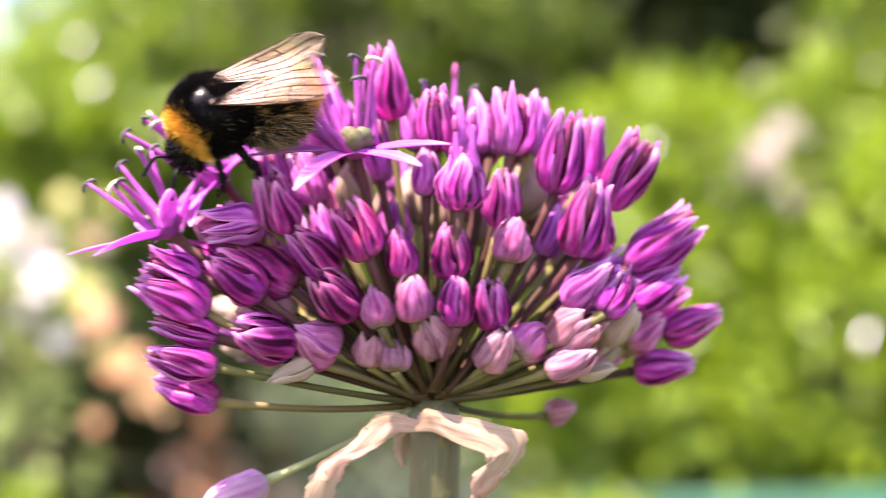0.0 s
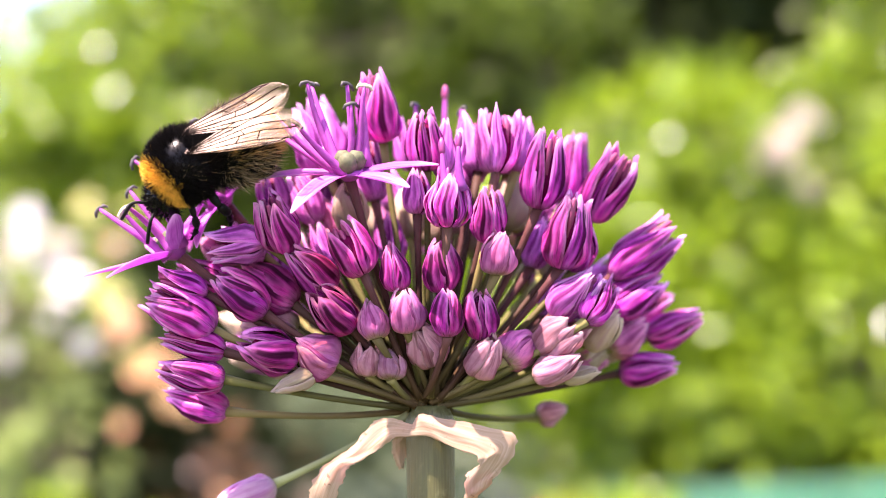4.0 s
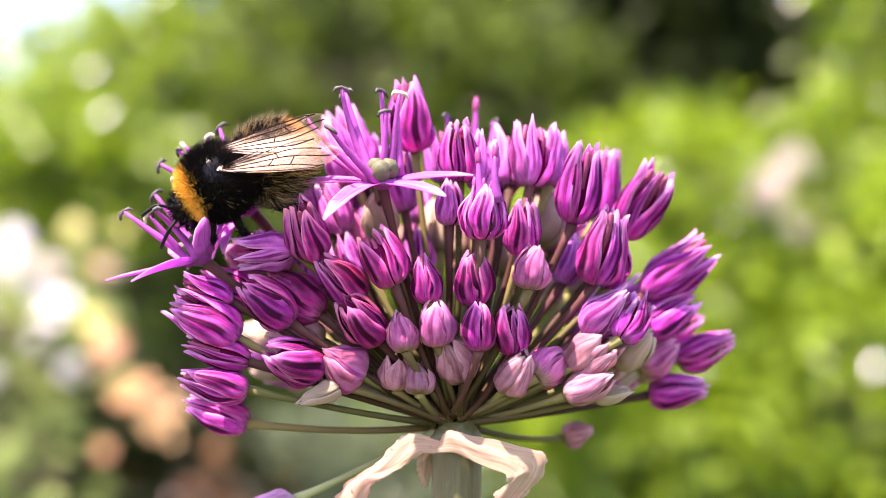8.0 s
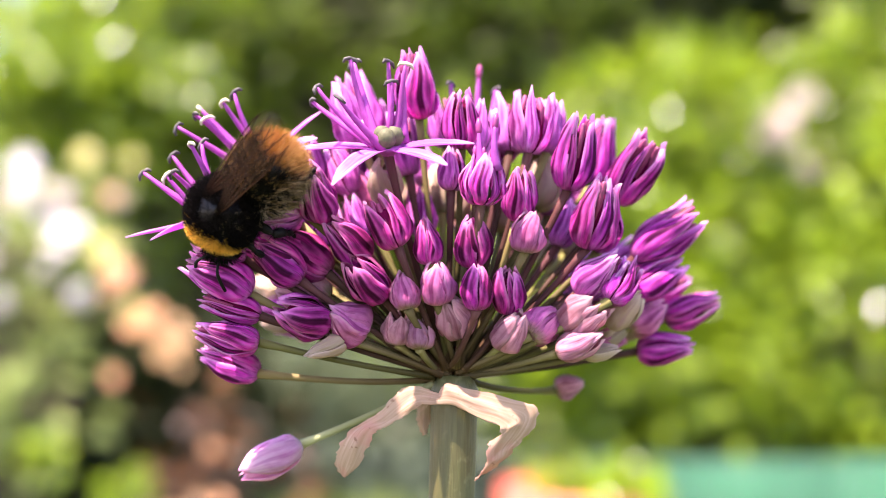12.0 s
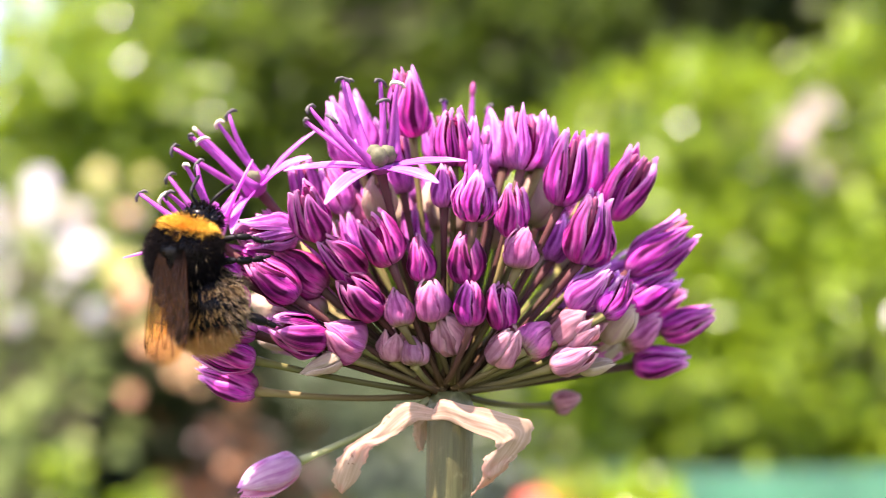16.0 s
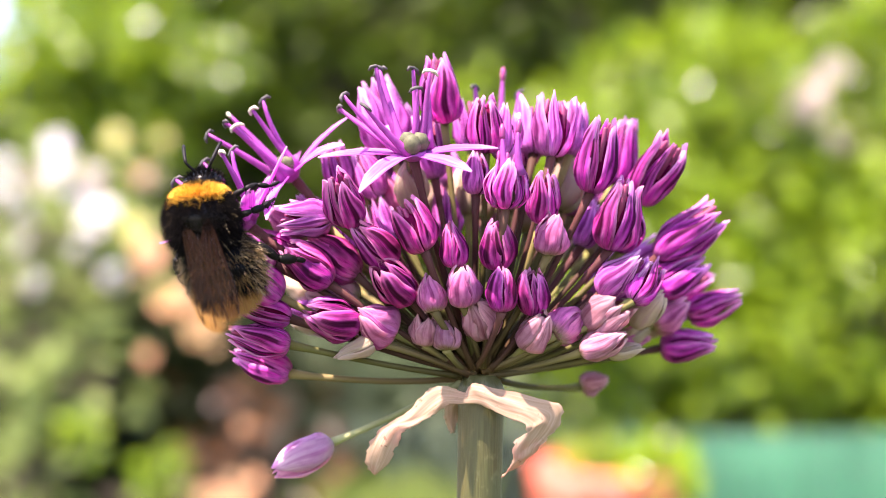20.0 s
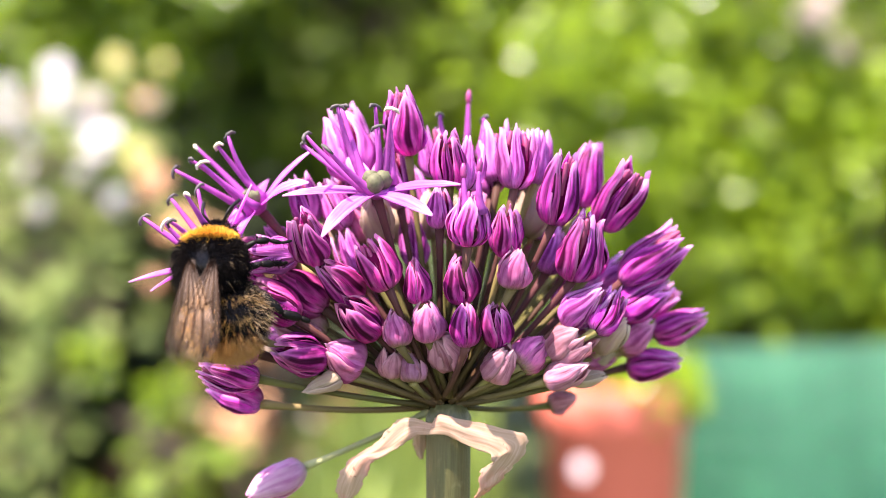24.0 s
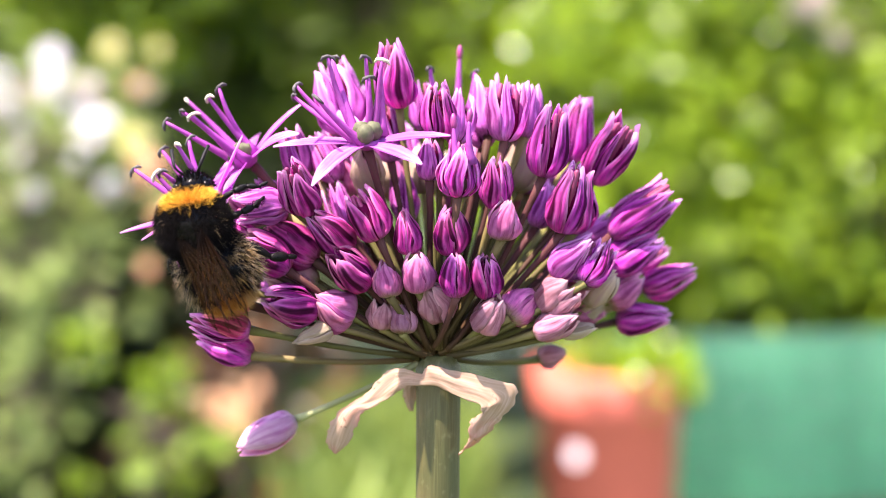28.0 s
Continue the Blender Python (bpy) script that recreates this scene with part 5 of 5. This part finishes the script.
for z in np.linspace(0.02, 0.30, 6):
    part("wire", sheets_mesh("wire", [tube([(x, -0.03, z + 0.003 * math.sin(5 * x)) for x in np.linspace(-1.0, 1.1, 20)], 0.0015, 5)], [M_WIRE]), fence)
for x in np.linspace(-1.0, 1.1, 43):
    part("wire", sheets_mesh("wire", [tube([(x, -0.033, z) for z in (0.0, 0.15, 0.31)], 0.0013, 5)], [M_WIRE]), fence)

# rough grass before the fence
rg = np.random.default_rng(51)
n = 1100
places = np.stack([-0.22 + 0.22 * rg.random(n), 1.9 + 0.22 * rg.standard_normal(n), 0 * rg.random(n)], -1)
tagged(new("grass", leaves_mesh("grass", places, 0.28 * rg.standard_normal((n, 3)) + np.array([0, 0, 1.0]), 0.12 + 0.16 * rg.random(n), M_GRASS, rg, 0.05)), "tall pale green grass", "grass", kind="stuff")



# ---- what moves ----
def motions():
    walk(bee, [
        (0.0, bee_pose(-20.6, -6.0, 28.7, -0.65, -0.10, -0.75, -0.12, -0.92, 0.36)),
        (0.5, bee_pose(-20.2, -6.0, 28.9, -0.65, -0.10, -0.75, -0.12, -0.92, 0.36)),
        (1.0, bee_pose(-22.6, -6.0, 30.0, -0.65, -0.10, -0.75, -0.12, -0.92, 0.36)),
        (1.5, bee_pose(-22.5, -6.0, 27.8, -0.65, -0.10, -0.75, -0.12, -0.92, 0.36)),
        (2.0, bee_pose(-23.3, -6.0, 26.9, -0.63, -0.10, -0.77, -0.12, -0.92, 0.36)),
        (2.5, bee_pose(-24.3, -6.0, 26.9, -0.65, -0.10, -0.75, -0.12, -0.92, 0.36)),
        (3.0, bee_pose(-25.1, -6.0, 26.6, -0.65, -0.10, -0.75, -0.12, -0.92, 0.36)),
        (3.5, bee_pose(-23.9, -6.0, 26.8, -0.65, -0.10, -0.75, -0.12, -0.92, 0.36)),
        (5.5, bee_pose(-23.1, -4.0, 25.5, -0.84, -0.03, -0.54, -0.10, -0.97, 0.20)),
        (6.0, bee_pose(-23.0, -4.0, 26.2, -0.84, -0.03, -0.54, -0.10, -0.97, 0.20)),
        (7.0, bee_pose(-23.9, -4.0, 26.0, -0.84, -0.03, -0.54, -0.10, -0.97, 0.20)),
        (8.0, bee_pose(-23.4, -4.0, 25.4, -0.84, -0.03, -0.54, -0.10, -0.97, 0.20)),
        (9.0, bee_pose(-23.1, -4.0, 24.1, -0.84, -0.03, -0.54, -0.10, -0.97, 0.20)),
        (9.5, bee_pose(-23.2, -4.0, 24.8, -0.84, -0.03, -0.54, -0.10, -0.97, 0.20)),
        (10.0, bee_pose(-24.4, -7.0, 24.8, -0.84, -0.03, -0.54, -0.10, -0.97, 0.20)),
        (10.5, bee_pose(-23.3, -7.0, 22.6, -0.69, -0.08, -0.71, -0.15, -0.94, 0.28)),
        (11.0, bee_pose(-22.5, -7.0, 20.1, -0.51, -0.18, -0.84, -0.20, -0.82, 0.52)),
        (11.5, bee_pose(-24.0, -7.0, 18.1, -0.43, -0.08, -0.90, -0.22, -0.88, 0.38)),
        (12.0, bee_pose(-23.5, -7.0, 18.0, -0.33, 0.28, -0.90, -0.28, -0.90, 0.25)),
        (12.5, bee_pose(-21.5, -7.0, 15.9, 0.05, 0.38, -0.92, -0.30, -0.90, 0.20)),
        (13.5, bee_pose(-22.5, -8.0, 16.4, 0.98, 0.00, -0.20, -0.40, -0.85, 0.30)),
        (14.5, bee_pose(-22.5, -9.0, 13.2, 0.76, 0.00, 0.65, -0.60, -0.75, 0.25)),
        (15.0, bee_pose(-25.6, -9.0, 14.2, 0.58, 0.00, 0.81, -0.30, -0.90, 0.12)),
        (15.5, bee_pose(-27.3, -9.0, 15.6, 0.36, 0.00, 0.93, -0.30, -0.90, 0.12)),
        (16.0, bee_pose(-26.6, -9.0, 15.9, 0.24, 0.00, 0.97, -0.30, -0.90, 0.12)),
        (16.5, bee_pose(-26.5, -9.0, 16.7, 0.31, 0.00, 0.95, -0.25, -0.88, 0.30)),
        (17.0, bee_pose(-26.7, -9.0, 21.4, 0.31, 0.00, 0.95, -0.25, -0.88, 0.30)),
        (17.5, bee_pose(-28.3, -9.0, 19.2, 0.20, 0.00, 0.98, -0.22, -0.92, 0.20)),
        (18.0, bee_pose(-29.4, -9.0, 19.1, 0.10, 0.00, 1.00, -0.12, -0.97, 0.10)),
        (18.5, bee_pose(-28.3, -9.0, 19.5, -0.05, 0.00, 1.00, -0.12, -0.97, 0.10)),
        (19.0, bee_pose(-27.0, -9.0, 19.2, -0.08, 0.00, 1.00, -0.12, -0.97, 0.10)),
        (19.5, bee_pose(-27.5, -9.0, 18.5, -0.10, 0.00, 1.00, -0.12, -0.97, 0.10)),
        (20.0, bee_pose(-28.7, -9.0, 18.0, -0.10, 0.00, 1.00, -0.12, -0.97, 0.10)),
        (20.5, bee_pose(-28.4, -9.0, 18.3, -0.10, 0.00, 1.00, -0.12, -0.97, 0.10)),
        (21.0, bee_pose(-26.8, -9.0, 19.3, -0.10, 0.00, 1.00, -0.12, -0.97, 0.10)),
        (21.5, bee_pose(-25.9, -9.0, 17.4, -0.12, 0.00, 0.99, -0.12, -0.97, 0.10)),
        (22.0, bee_pose(-26.6, -9.0, 17.3, -0.12, 0.00, 0.99, -0.12, -0.97, 0.10)),
        (22.5, bee_pose(-26.3, -9.0, 17.8, -0.12, 0.00, 0.99, -0.12, -0.97, 0.10)),
        (24.5, bee_pose(-23.7, -9.0, 18.4, 0.00, 0.48, 0.88, -0.19, -0.83, 0.52)),
        (25.0, bee_pose(-23.8, -9.0, 19.7, 0.00, 0.48, 0.88, -0.19, -0.83, 0.52)),
        (25.5, bee_pose(-23.9, -9.0, 19.6, -0.04, 0.48, 0.88, -0.19, -0.83, 0.52)),
        (26.0, bee_pose(-25.1, -9.0, 18.5, -0.08, 0.05, 1.00, -0.12, -0.97, 0.10)),
        (26.5, bee_pose(-24.3, -9.0, 18.3, -0.10, 0.00, 1.00, -0.12, -0.97, 0.10)),
        (27.0, bee_pose(-23.2, -9.0, 16.1, -0.10, 0.00, 1.00, -0.12, -0.97, 0.10)),
        (27.5, bee_pose(-24.7, -9.0, 17.3, -0.12, 0.00, 0.99, -0.12, -0.97, 0.10)),
        (28.0, bee_pose(-24.9, -9.0, 17.0, -0.12, 0.00, 0.99, -0.12, -0.97, 0.10)),
    ])
    # the abdomen bends sideways as the bee climbs, and the wings are held apart or folded
    walk(abdomen, [(s, pose(0, 0, 0, 0, p, y)) for s, p, y in ((0.0, 0, -28), (2.0, 0, -30), (3.5, 0, -22), (5.5, 0, -2), (10.0, 0, -2), (11.0, 2, -12), (12.0, 3, -22), (12.5, 4, 0), (14.5, 4, 26), (15.0, 4, 40), (16.0, 2, 30), (17.0, 0, 26), (18.0, 0, 18), (19.0, 0, 8), (20.0, 1, 14), (21.0, 1, 8), (22.5, 2, 14), (24.5, -3, 14), (26.0, 2, 10), (28.0, 0, 16))])
    for ob, hip in drawn:           # the legs of one side are drawn in under the body until it turns
        there, back = Matrix.Translation(Vector(hip)), Matrix.Translation(-Vector(hip))
        walk(ob, [(s, there @ pose(0, 0, 0, a, 0, 0) @ back) for s, a in ((0.0, 58), (11.0, 58), (14.5, 0), (28.0, 0))])
    for k, (w, m) in enumerate(wings):
        side = 1 if k < 2 else -1
        walk(w, [(s, pose(0, 0, 0, r, p, 0) @ pose(0, 0, 0, 0, 0, y - side * o) @ m) for s, r, p, y, o in (
            (0.0, 7, -13, -31, 13), (2.5, 8, -16, -28, 13), (3.5, 7, -15, -26, 12), (5.5, 17, -10, -21, 10), (10.0, 20, -11, -20, 9), (11.0, -2, -15, -8, 7), (12.0, 4, -6, -20, 4), (12.5, 0, 0, 2, 2), (14.5, 0, 8, 14, 1), (15.0, -3, 12, 32, 2),
            (16.0, 1, 14, 20, 2), (17.0, 3, 27, 12, 3), (18.0, 0, 13, 17, 2), (19.0, 1, 24, -2, 2), (20.0, 0, 12, 14, 1), (21.0, 1, 24, -1, 2), (22.5, 0, 4, 11, 1), (24.5, 5, 10, -2, 5), (25.2, 5, 9, -2, 5), (26.0, 0, 8, 5, 1), (27.0, 0, 6, 9, 1), (28.0, 0, 2, 20, 1))])


motions()
